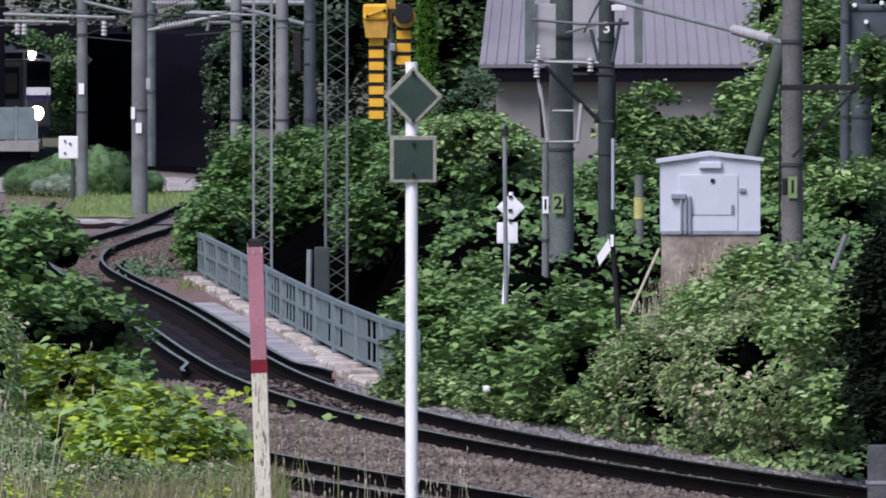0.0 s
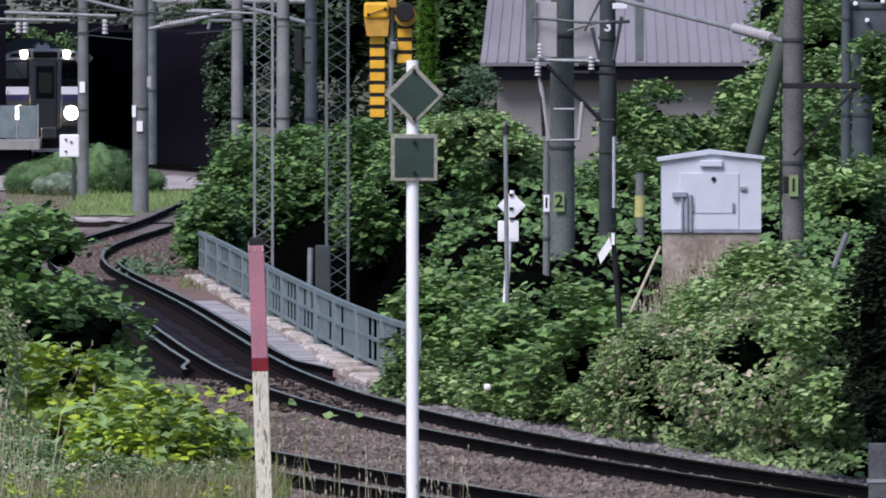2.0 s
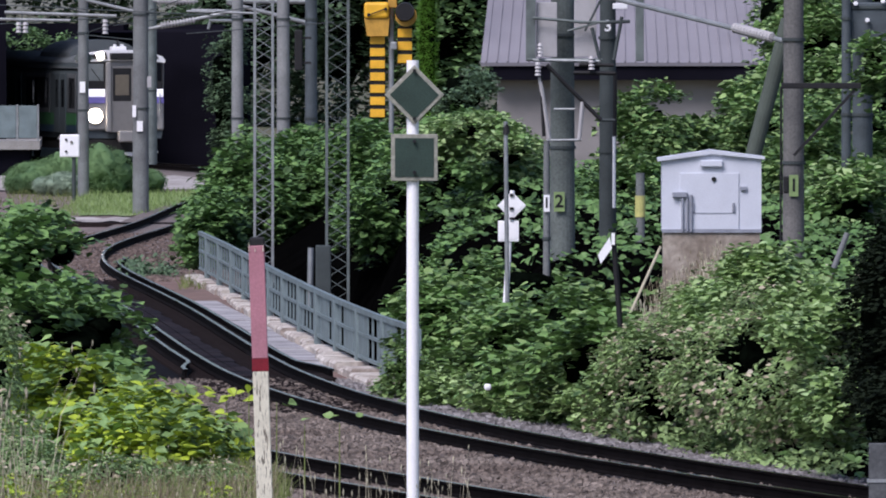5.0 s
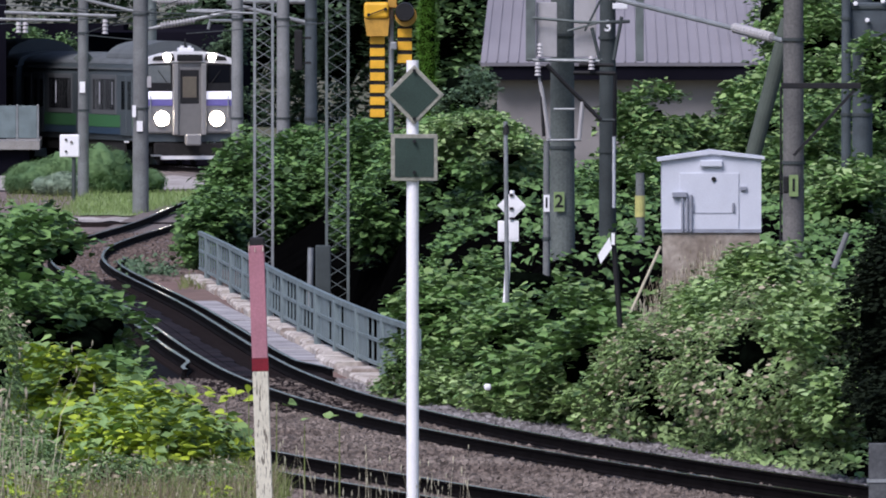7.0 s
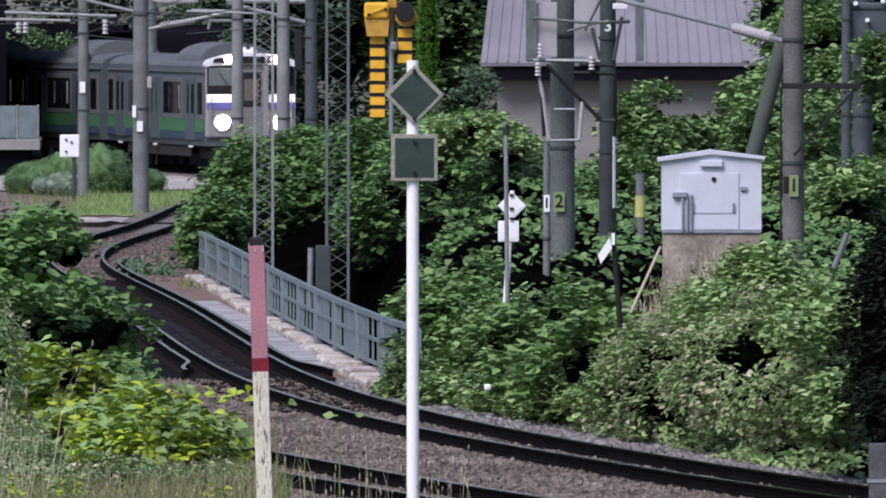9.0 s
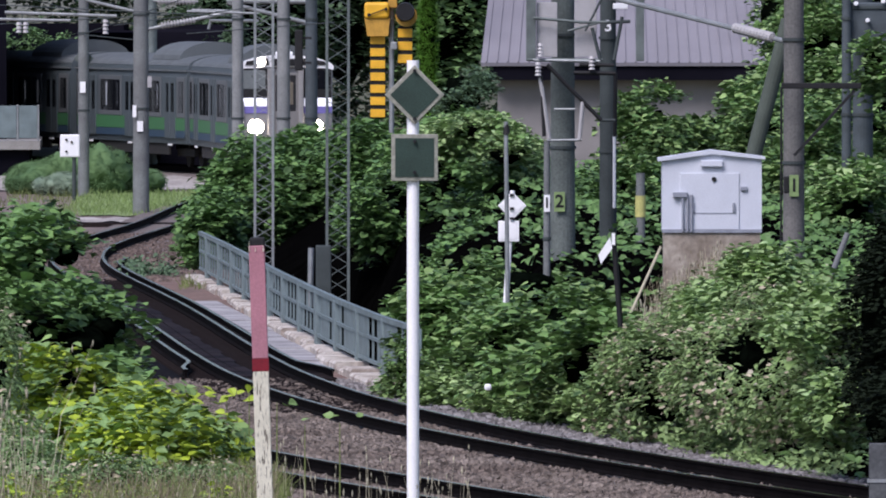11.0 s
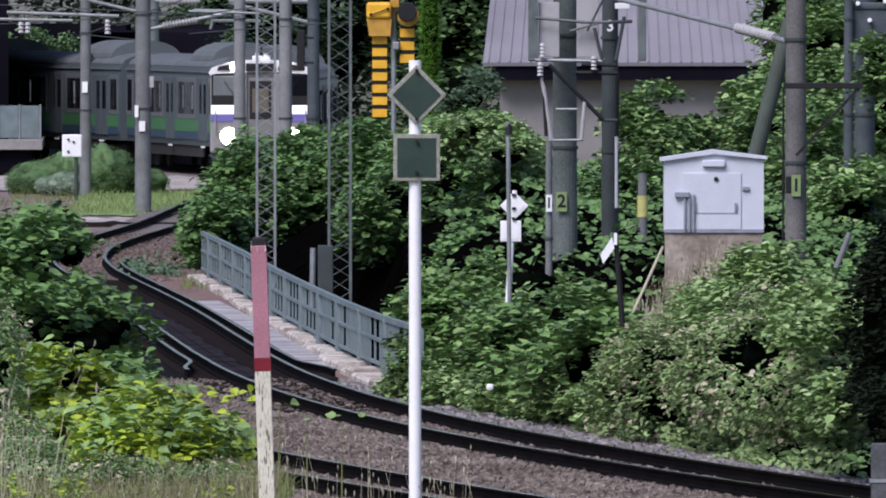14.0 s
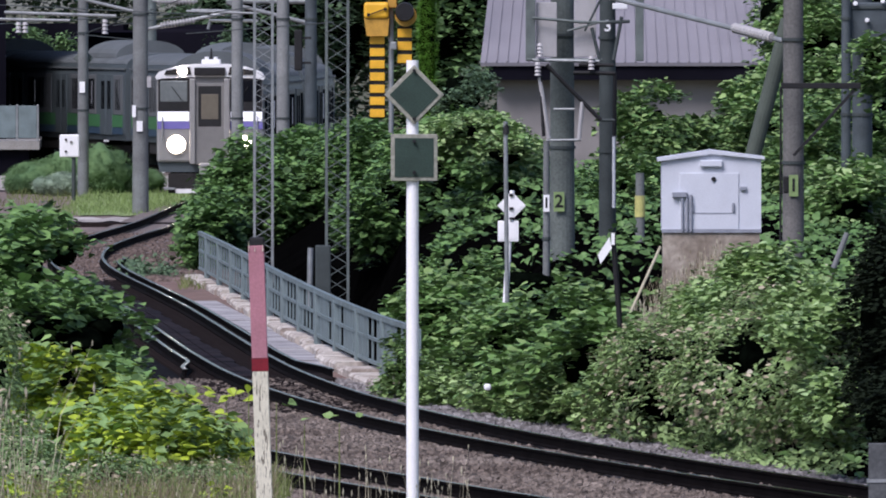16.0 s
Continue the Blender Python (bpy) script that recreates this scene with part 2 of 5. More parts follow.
def prism(bm, outline, depth, m=None):
    """An outline in x, z pushed along y by depth."""
    m = m or Matrix()
    a = [bm.verts.new(m @ Vector((x, 0, z))) for x, z in outline]
    b = [bm.verts.new(m @ Vector((x, depth, z))) for x, z in outline]
    bm.faces.new(a)
    bm.faces.new(b[::-1])
    for i in range(len(a)):
        j = (i + 1) % len(a)
        bm.faces.new((a[j], a[i], b[i], b[j]))


def finish(name, bm, material):
    bmesh.ops.recalc_face_normals(bm, faces=bm.faces)
    me = bpy.data.meshes.new(name)
    bm.to_mesh(me)
    bm.free()
    me.materials.append(material)
    return me


def part(name, bm, material, parent, label=""):
    ob = new(name, bm if isinstance(bm, bpy.types.Mesh) else finish(name, bm, material))
    ob.parent = parent
    return tagged(ob, label)


def one(name, make, material, parent, label="", smooth=False):
    bm = bmesh.new()
    make(bm)
    ob = part(name, bm, material, parent, label)
    if smooth:
        for p in ob.data.polygons:
            p.use_smooth = True
    return ob


def thing(name, m, label, category, group="", kind=""):
    ob = new(name)
    ob.empty_display_size = 0.2
    ob.matrix_basis = m
    return tagged(ob, label, category, group, kind)


def lettering(parent, text, m, size, material, name="figure"):
    cu = bpy.data.curves.new(name, "FONT")
    cu.body, cu.size, cu.align_x, cu.align_y, cu.extrude, cu.offset = text, size, "CENTER", "CENTER", 0.002, size * 0.02
    cu.materials.append(material)
    ob = new(name, cu)
    ob.parent, ob.matrix_basis = parent, m
    return ob


# ---- the line of the track ----
LINE_Y = [140 + 12 * i for i in range(32)]
LINE_X = [10.72, 7.41, 4.53, 2.08, 0.07, -1.45, -2.55, -3.35, -4.03, -4.68, -5.36, -6.11, -6.88, -7.57, -7.99, -8.03, -7.73, -7.3,
          -6.97, -6.77, -6.54, -6.13, -5.56, -5.02, -4.84, -5.28, -6.52, -8.66, -11.52, -14.55, -17.47, -20.31]


def line_x(y):
    """The main track's centre: smooth between its setting-out points, straight beyond them."""
    if y <= 140:
        return 10.72 + (140 - y) * 0.29
    if y >= 512:
        return -20.31 - (y - 512) * 0.237
    k = min(int((y - 140) / 12), 30)
    p = [LINE_X[max(0, min(31, k + d))] for d in (-1, 0, 1, 2)]
    if k == 0:
        p[0] = 2 * p[1] - p[2]
    if k == 30:
        p[3] = 2 * p[2] - p[1]
    u = (y - LINE_Y[k]) / 12
    return 0.5 * (2 * p[1] + (p[2] - p[0]) * u + (2 * p[0] - 5 * p[1] + 4 * p[2] - p[3]) * u * u + (3 * p[1] - p[0] - 3 * p[2] + p[3]) * u ** 3)


def line_at(y, off=0.0):
    """A point beside the track and the track's direction there; off is to the east of it."""
    d = Vector((line_x(y + 0.5) - line_x(y - 0.5), 1.0))
    d.normalize()
    return Vector((line_x(y) + d.y * off, y - d.x * off)), d


def sweep(name, outline, y0, y1, step, off, parent, material, label="", z=0.0, bend=None):
    """An outline (across, up) drawn along the track."""
    rows, ys = [], np.arange(y0, y1 + step / 2, step)
    verts, faces, n = [], [], len(outline)
    for y in ys:
        o = off + (bend(y) if bend else 0.0)
        p, d = line_at(y, o)
        verts += [(p.x + d.y * a, p.y - d.x * a, z + h) for a, h in outline]
    for i in range(len(ys) - 1):
        for j in range(n):
            k = (j + 1) % n
            faces.append((i * n + j, i * n + k, (i + 1) * n + k, (i + 1) * n + j))
    faces += [tuple(range(n)), tuple(range(len(verts) - n, len(verts)))]
    me = bpy.data.meshes.new(name)
    me.from_pydata(verts, [], faces)
    me.materials.append(material)
    b = bmesh.new()
    b.from_mesh(me)
    bmesh.ops.recalc_face_normals(b, faces=b.faces)
    b.to_mesh(me)
    b.free()
    return part(name, me, material, parent, label)


def smooth(a, b, v):
    t = max(0.0, min(1.0, (v - a) / (b - a)))
    return t * t * (3 - 2 * t)


def ground_z(x, y):
    u = x - line_x(y)
    z = -0.33
    near = 2.25 * smooth(162, 92, y) + (1.7 * (92 - max(y, 0)) / 92 if y < 92 else 0)
    near += 0.3 * smooth(-0.7, -1.5, x) * smooth(136, 108, y)
    z += near * smooth(-6.2, -9.5, u)
    z += 1.85 * smooth(3.0, 7.0, u) * smooth(420, 330, y) * smooth(60, 110, y)
    z -= 2.6 * smooth(1.9, 2.6, u) * smooth(5.2, 4.0, u) * smooth(216, 226, y) * smooth(292, 280, y)
    if abs(u) > 8:
        z += 0.25 * noise.noise((x * 0.15, y * 0.05, 0.0)) * smooth(8, 14, abs(u))
    return z


def make_ground():
    xs = sorted(set([-3000, -1200, -500, -200, -100, -60] + list(np.arange(-40, 40.1, 0.8)) + [60, 100, 200, 500, 1200, 3000]))
    ys = sorted(set([-400, -150, -60, -20] + list(np.arange(0, 90, 5)) + list(np.arange(90, 310, 2.0)) + list(np.arange(310, 640, 8.0)) +
                    [700, 800, 1000, 1500, 2500, 4000]))
    verts = [(x, y, ground_z(x, y)) for y in ys for x in xs]
    n = len(xs)
    faces = [(j * n + i, j * n + i + 1, (j + 1) * n + i + 1, (j + 1) * n + i) for j in range(len(ys) - 1) for i in range(n - 1)]
    me = bpy.data.meshes.new("ground")
    me.from_pydata(verts, [], faces)
    me.materials.append(SOIL)
    me.materials.append(BANKSHADE)
    for f in me.polygons:   # near-black under the bank's plants and in the stream bed: shade painted in
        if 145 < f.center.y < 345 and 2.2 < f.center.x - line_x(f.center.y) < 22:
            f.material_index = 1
    tagged(new("ground", me), "rough soil and grass ground with a shallow railway bank", "ground", kind="structure")


make_ground()

# ---- tracks ----
RAILSHAPE = [(-0.064, -0.153), (0.064, -0.153), (0.064, -0.14), (0.012, -0.12), (0.012, -0.04), (0.033, -0.03), (0.033, -0.004),
             (-0.033, -0.004), (-0.033, -0.03), (-0.012, -0.04), (-0.012, -0.12), (-0.064, -0.14)]
HEADSHAPE = [(-0.033, -0.0035), (0.033, -0.0035), (0.033, 0.0), (-0.033, 0.0)]


def rail(parent, name, y0, y1, off, step=2.0, z=0.0, bend=None, label=""):
    r = sweep(name, RAILSHAPE, y0, y1, step, off, parent, RUST, label, z, bend)
    sweep("rail_head", HEADSHAPE, y0, y1, step, off, r, STEEL, "worn bare steel running surface", z, bend)
    return r


def make_track(label, off, y0, y1, gauge=0.565):
    tr = thing("railway_track", Matrix(), label, "railway track", "railway tracks", "structure")
    rail(tr, "rail", y0, y1, off - gauge)
    rail(tr, "rail", y0, y1, off + gauge)
    return tr


main_track = make_track("rusty single railway track curving over a short bridge", 0.0, 142, 680)
make_track("second rusty railway track on brown ballast", -4.55, 142, 330, 0.62)
# guard rails outside the running rails on the bridge, their ends bent away


def guard_bend(side):
    return lambda y: side * 0.28 * (smooth(221, 216, y) + smooth(300, 306, y))


for side in (-1, 1):
    rail(main_track, "guard_rail", 215.5, 306, side * 0.84, 1.0, -0.005, guard_bend(side), "dull guard rail with bent ends")

ballast = thing("ballast_bed", Matrix(), "brown grey crushed stone ballast under the tracks", "ballast", kind="structure")
BED = [(-1.9, -0.42), (2.9, -0.42), (2.5, -0.26), (1.45, -0.2), (0.5, -0.19), (-0.5, -0.19), (-1.45, -0.2)]
sweep("yard_bed", [(-17, -0.5), (4.2, -0.5), (4.2, -0.27), (-17, -0.27)], 290, 432, 2.0, 0.0, ballast, YARDBED, "brown rusty gravel")
for y0, y1 in ((142, 214), (287, 640)):
    sweep("ballast_ridge", BED, y0, y1, 2.0, 0.0, ballast, BALLAST)
sweep("ballast_ridge", [(-2.4, -0.5), (2.65, -0.5), (2.6, -0.24), (-1.6, -0.21)], 142, 330, 2.0, -4.55, ballast, BALLAST)


def stones(name, y0, y1, count, lo, hi, size, material, label):
    """Loose crushed stones, uncountable, on the bed between two offsets from the track."""
    rng = np.random.default_rng(5)
    base = np.array([(-1, -1, -1), (1, -1, -1), (1, 1, -1), (-1, 1, -1), (-0.7, -0.7, 1), (0.7, -0.8, 0.9), (0.8, 0.7, 1), (-0.6, 0.8, 0.8)]) * 0.5
    quads = np.array([(0, 3, 2, 1), (4, 5, 6, 7), (0, 1, 5, 4), (1, 2, 6, 5), (2, 3, 7, 6), (3, 0, 4, 7)])
    ys = y0 + (y1 - y0) * rng.random(count) ** 1.25
    us = lo + (hi - lo) * rng.random(count)
    V, Q = [], []
    for i, (y, u) in enumerate(zip(ys, us)):
        p, d = line_at(y, u)
        if abs(abs(u) - 0.565) < 0.07 or abs(abs(u + 4.55) - 0.62) < 0.07:
            continue
        edge = smooth(1.4, 2.6, abs(u)) * 0.6 if u > -2 else 0
        s = size * (0.55 + 0.9 * rng.random())
        e = Euler(tuple(rng.random(3) * 6.28)).to_matrix()
        v = (base * s * (0.7 + 0.6 * rng.random(3)) * (0.85 + 0.3 * rng.random((8, 3)))) @ np.array(e)
        Q.append(quads + 8 * len(V))
        V.append(v + np.array((p.x, p.y, -0.205 - 0.13 * edge + 0.02 * rng.random())))
    me = bpy.data.meshes.new(name)
    me.from_pydata(np.concatenate(V).tolist(), [], np.concatenate(Q).tolist())
    me.materials.append(material)
    tagged(new(name, me), label, "gravel", kind="stuff")


stones("ballast_stones", 158, 216, 52000, -6.0, 0.75, 0.05, STONE, "loose brown crushed ballast stones")
stones("shoulder_stones", 158, 216, 12000, 0.75, 2.75, 0.055, GREYSTONE, "loose grey crushed stones on the ballast shoulder")


stones("yard_stones", 288, 345, 12000, -5.5, 3.6, 0.06, BROWNSTONE, "loose brown stones on the yard gravel")


def sleepers():
    bm = bmesh.new()
    box(bm, (-1.05, -0.1, -0.14), (1.05, 0.1, 0.0), 0.012)
    me = finish("sleeper", bm, SLEEPER)
    for i in range(148):
        y = 199 + i * 0.62
        p, d = line_at(y)
        ob = part("sleeper", me, SLEEPER, main_track)
        ob.matrix_basis = Matrix.Translation((p.x, p.y, -0.157)) @ Matrix.Rotation(math.atan2(d.y, d.x) - math.pi / 2, 4, "Z")


# ---- bridge ----
bridge = thing("railway_bridge", Matrix(), "short concrete railway bridge with a painted steel railing", "bridge", kind="structure")
sweep("deck", [(-1.75, -0.9), (1.55, -0.9), (1.55, -0.36), (-1.75, -0.36)], 212, 289, 2.0, 0.0, bridge, CONCRETE)
sweep("shade_fill", [(-1.5, -0.36), (1.1, -0.36), (1.1, -0.2), (-1.5, -0.2)], 212, 289, 2.0, 0.0, bridge, DECKSHADE, "near-black fill painting the shade between the sleepers")
for k in range(26):   # planks between the rails
    y = 215.5 + k * 2.75
    w = 0.02 * ((k * 7) % 5)
    sweep("plank", [(-0.40 + w, -0.157), (-0.18, -0.157), (-0.18, -0.115), (-0.40 + w, -0.115)], y, y + 2.6, 1.3, 0.0, bridge, PLANK)
    sweep("plank", [(-0.15, -0.157), (0.10 - w, -0.157), (0.10 - w, -0.12), (-0.15, -0.12)], y + 0.5, y + 3.1, 1.3, 0.0, bridge, PLANK)
sweep("verge", [(1.0, -0.4), (1.9, -0.4), (1.9, -0.17), (1.0, -0.19)], 208, 292, 2.0, 0.0, bridge, REDSOIL, "red brown gritty verge")
sweep("guard_timber", [(0.66, -0.3), (1.07, -0.3), (1.07, -0.115), (0.66, -0.115)], 214, 282, 2.0, 0.0, bridge, SLEEPER, "black tarred guard timber beside the rail")
rng_slab = random.Random(8)
for k in range(12):   # concrete slabs with open joints
    y, dz = 221 + k * 3.95, rng_slab.uniform(-0.012, 0.012)
    sweep("walkway_slab", [(1.08, -0.3), (1.56, -0.3), (1.56, -0.13 + dz), (1.08, -0.13 + dz)], y, y + 3.8, 1.9, 0.0, bridge, SLABGREY, "pale concrete walkway slab")
for k in range(40):   # worn kerb stones, each a little out of line
    y, dx, dz = 210 + k * 2.03, rng_slab.uniform(-0.05, 0.05), rng_slab.uniform(-0.045, 0.03)
    dx -= 0.16 if y < 226 else 0.0
    sweep("kerb_stone", [(1.60 + dx, -0.6), (1.96, -0.6), (1.96, -0.07 + dz), (1.90, -0.05 + dz), (1.64 + dx, -0.05 + dz), (1.60 + dx, -0.09 + dz)], y, y + 1.96, 0.98, 0.0, bridge, PALECON,
          "chipped pale concrete kerb stone", bend=lambda q: 0.42 * smooth(245, 294, q))


def make_railing():
    off = 1.84

    def spread(y):
        return 0.42 * smooth(245, 294, y)
    for z in (0.78, 0.42, 0.06):
        w = 0.04 if z > 0.7 else 0.025
        sweep("handrail", [(-w, z - w), (w, z - w), (w, z + w), (-w, z + w)], 208, 290, 1.0, off, bridge, RAILING, bend=spread)
    bm = bmesh.new()
    box(bm, (-0.05, -0.25, -0.1), (0.05, 0.25, 0.78), 0.008)
    post = finish("post", bm, RAILING)
    bm = bmesh.new()
    box(bm, (-0.012, -0.12, 0.06), (0.012, 0.12, 0.76))
    bar = finish("baluster", bm, RAILING)
    bm = bmesh.new()
    box(bm, (-0.01, -1.3, 0.08), (0.01, 1.3, 0.74))
    panel = finish("panel", bm, RAILING)
    y, i = 208.0, 0
    while y <= 290:
        p, d = line_at(y, off + spread(y))
        m = Matrix.Translation((p.x, p.y, 0)) @ Matrix.Rotation(math.atan2(d.y, d.x) - math.pi / 2, 4, "Z")
        k = i % 5
        part("post" if k == 0 else "baluster", post if k == 0 else bar, RAILING, bridge).matrix_basis = m
        if i in (4, 9, 12, 18):
            part("panel", panel, RAILING, bridge, "closed sheet panel").matrix_basis = m
        y, i = y + 1.3, i + 1


make_railing()

# ---- plants ----
LEAFSHAPE = np.array([(0, 0, 0), (0.34, 0.12, 0.05), (0.42, 0.5, 0.07), (0, 1.0, -0.12), (-0.42, 0.5, 0.07), (-0.34, 0.12, 0.05)])


def leaf_mesh(name, pts, normals, sizes, material, rng, droop=0.35, narrow=1.0):
    """One mesh of many folded leaves, each with its own turn."""
    n = len(pts)
    up = normals + rng.normal(0, 0.42, (n, 3)) + np.array((0, 0, droop))
    up /= np.linalg.norm(up, axis=1)[:, None]
    a = rng.normal(0, 1, (n, 3)) + np.array((0, 0, -0.5))
    y = a - (a * up).sum(1)[:, None] * up
    y /= np.linalg.norm(y, axis=1)[:, None]
    x = np.cross(y, up)
    shape = LEAFSHAPE * np.array((narrow, 1, 1))
    v = pts[:, None, :] + sizes[:, None, None] * (shape[None, :, 0:1] * x[:, None] + (shape[None, :, 1:2] - 0.4) * y[:, None] + shape[None, :, 2:3] * up[:, None])
    q = np.array([(0, 1, 2, 3), (0, 3, 4, 5)])[None] + 6 * np.arange(n)[:, None, None]
    me = bpy.data.meshes.new(name)
    me.from_pydata(v.reshape(-1, 3).tolist(), [], q.reshape(-1, 4).tolist())
    me.materials.append(material)
    return me


def lumps(p, f, amp, seed):
    return amp * noise.fractal(Vector((p[0], p[1] * 0.3, p[2])) * f + Vector((seed * 7.1, seed * 3.3, 0)), 1.0, 2.0, 3)


def sprays(centres, normals, leaf, per, rng, flat=0.7):
    """Leaves in tiers: each spray is a loose, tilted plate of leaves round its centre."""
    n = len(centres)
    up = normals * (1 - flat) + np.array((0, 0, flat)) + rng.normal(0, 0.22, (n, 3))
    up /= np.linalg.norm(up, axis=1)[:, None]
    a = rng.normal(0, 1, (n, per, 3))
    a -= (a * up[:, None]).sum(2)[:, :, None] * up[:, None]
    a /= np.linalg.norm(a, axis=2)[:, :, None]
    r = leaf * 2.3 * np.sqrt(rng.random((n, per)))[:, :, None]
    p = centres[:, None] + a * r + up[:, None] * rng.normal(0, leaf * 0.35, (n, per))[:, :, None]
    p[:, :, 2] -= (r[:, :, 0] ** 2) * 0.5 / leaf * 0.25
    return p.reshape(-1, 3), np.repeat(up, per, axis=0)


def make_bush(name, label, blobs, count, leaf, material, seed, extra=None, lump=0.28, freq=0.9, core=0.64, category="shrub", narrow=1.0, per=8, flat=0.72, hollow=0.03, inner=None):
    """A shrub: a solid core, black by default for inner shade, and tiers of single leaves over uneven rounded masses
    (x, y, z, rx, ry, rz).
    """
    rng = np.random.default_rng(seed)
    base = blobs[0]
    root = thing(name, Matrix.Translation((base[0], base[1], ground_z(base[0], base[1]))), label, category)
    off = np.array(root.matrix_basis.translation)
    area = [(b[3] * b[5] + b[4] * b[5] + b[3] * b[4]) for b in blobs]
    P, N = [], []
    for k, b in enumerate(blobs):
        bm = bmesh.new()
        r = bmesh.ops.create_icosphere(bm, subdivisions=4, radius=1.0)
        for v in r["verts"]:
            d = v.co.normalized()
            w = Vector((b[0] + d.x * b[3], b[1] + d.y * b[4], b[2] + d.z * b[5]))
            f = core * (1 + lumps(w, freq, lump, seed)) * (1 + 0.22 * noise.noise((w.x * 3.5, w.y, w.z * 3.5)))
            v.co = Vector((b[0] + d.x * b[3] * f, b[1] + d.y * b[4] * f, b[2] + d.z * b[5] * f)) - Vector(off)
        core_part = part("thicket", bm, inner or THICKET, root, "solid core filling the shrub's inside")
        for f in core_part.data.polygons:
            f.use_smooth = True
        m = int(count * area[k] / sum(area) / per)
        d = rng.normal(0, 1, (m, 3))
        d /= np.linalg.norm(d, axis=1)[:, None]
        d[:, 1] = -np.abs(d[:, 1]) * np.where(rng.random(m) < 0.8, 1, -1)   # fuller on the open side
        rad = np.array(b[3:6])
        w = np.array(b[:3]) + d * rad
        f = np.array([1 + lumps(p, freq, lump, seed) for p in w]) * (1.04 - 0.3 * rng.random(m) ** 1.5)
        P.append(np.array(b[:3]) + d * rad * f[:, None])
        nn = d / rad
        N.append(nn / np.linalg.norm(nn, axis=1)[:, None])
    P, N = np.concatenate(P), np.concatenate(N)
    keep = np.ones(len(P), bool)
    for b in blobs:   # none deep inside a neighbour
        keep &= (((P - np.array(b[:3])) / np.array(b[3:6])) ** 2).sum(1) > 0.42
    keep &= np.array([p[2] > ground_z(p[0], p[1]) - 0.1 for p in P])
    wide = [Vector((p[0], p[1] * 0.12, p[2] * 1.3)) for p in P]   # hollows run deep
    keep &= np.array([noise.noise(p * (0.17 / leaf) + Vector((seed * 3.0, 0, 0))) + 0.55 * noise.noise(p * (0.45 / leaf)) > hollow for p in wide])   # shaded hollows
    P, N = sprays(P[keep], N[keep], leaf, per, rng, flat)   # the tiers lie nearly level
    sizes = leaf * (0.55 + 0.8 * rng.random(len(P)))
    part("foliage", leaf_mesh("foliage", P - off, N, sizes, material, rng, 1.3, narrow), material, root)
    if extra:
        sel = rng.random(len(P)) < extra[1]
        part("foliage", leaf_mesh("foliage", P[sel] - off + N[sel] * 0.05, N[sel], sizes[sel] * extra[2], extra[0], rng, 1.0), extra[0], root, extra[3])
    return root


def ground_cover(name, label, u0, u1, y0, y1, count, leaf, material, seed, tall=0.5):
    """Creeping plants over a stretch of bank, beside the track between two offsets."""
    rng = np.random.default_rng(seed)
    C = []
    for y, u in zip(y0 + (y1 - y0) * rng.random(count), u0 + (u1 - u0) * rng.random(count)):
        x = line_x(y) + u
        lift = noise.noise((x * 0.8, y * 0.25, seed)) + 0.5 * noise.noise((x * 2.2, y * 0.8, seed))
        if lift < -0.12:
            continue
        C.append((x, y, ground_z(x, y) + 0.08 + tall * max(0.0, lift + 0.25) * rng.random()))
    C = np.array(C)
    P, N = sprays(C, np.tile((0.0, -0.5, 0.8), (len(C), 1)), leaf, 8, rng, 0.5)
    root = new(name, leaf_mesh(name, P, N, leaf * (0.55 + 0.8 * rng.random(len(P))), material, rng))
    tagged(root, label, "ground cover", kind="stuff")


KUDZU = "dense green kudzu vines covering a trackside thicket"
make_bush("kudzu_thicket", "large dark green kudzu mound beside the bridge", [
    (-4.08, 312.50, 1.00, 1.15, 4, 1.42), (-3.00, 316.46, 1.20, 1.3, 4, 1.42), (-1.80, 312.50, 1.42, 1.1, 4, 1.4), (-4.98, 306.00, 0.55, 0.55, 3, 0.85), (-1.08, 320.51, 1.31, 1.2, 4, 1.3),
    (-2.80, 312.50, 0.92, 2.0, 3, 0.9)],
    58000, 0.18, LEAF_MOUND, 1, (LEAF_DEEP, 0.2, 0.9, "scattered paler leaves"), hollow=-0.3)
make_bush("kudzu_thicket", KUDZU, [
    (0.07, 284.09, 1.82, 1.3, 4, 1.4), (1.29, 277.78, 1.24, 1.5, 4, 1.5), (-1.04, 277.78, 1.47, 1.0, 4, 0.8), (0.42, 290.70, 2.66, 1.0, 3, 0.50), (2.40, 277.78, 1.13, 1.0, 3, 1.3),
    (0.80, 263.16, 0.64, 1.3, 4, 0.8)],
    48000, 0.17, LEAF_MOUND, 2, (LEAF_DEEP, 0.3, 0.9, "scattered paler leaves"), hollow=-0.05, core=0.5)
make_bush("kudzu_thicket", KUDZU, [
    (0.14, 223.21, 0.53, 1.0, 3, 0.75), (1.01, 217.39, 0.32, 1.1, 3, 0.6), (1.89, 213.68, 0.71, 1.0, 3, 0.68), (-0.03, 208.33, 0.13, 0.75, 3, 0.42), (1.17, 200.00, 0.32, 1.2, 3, 0.55),
    (2.16, 195.31, 0.57, 0.9, 3, 0.7), (0.87, 204.92, 0.73, 0.5, 1.5, 0.36), (1.32, 225.23, 1.07, 0.8, 3, 0.45), (0.34, 235.85, 0.99, 0.6, 3, 0.5), (1.80, 231.50, 0.88, 0.55, 2, 0.52)],
    48000, 0.16, LEAF_DEEP, 3, (LEAF_BANK, 0.22, 1.0, "lighter leaves"), lump=0.35, hollow=0.13, core=0.46)
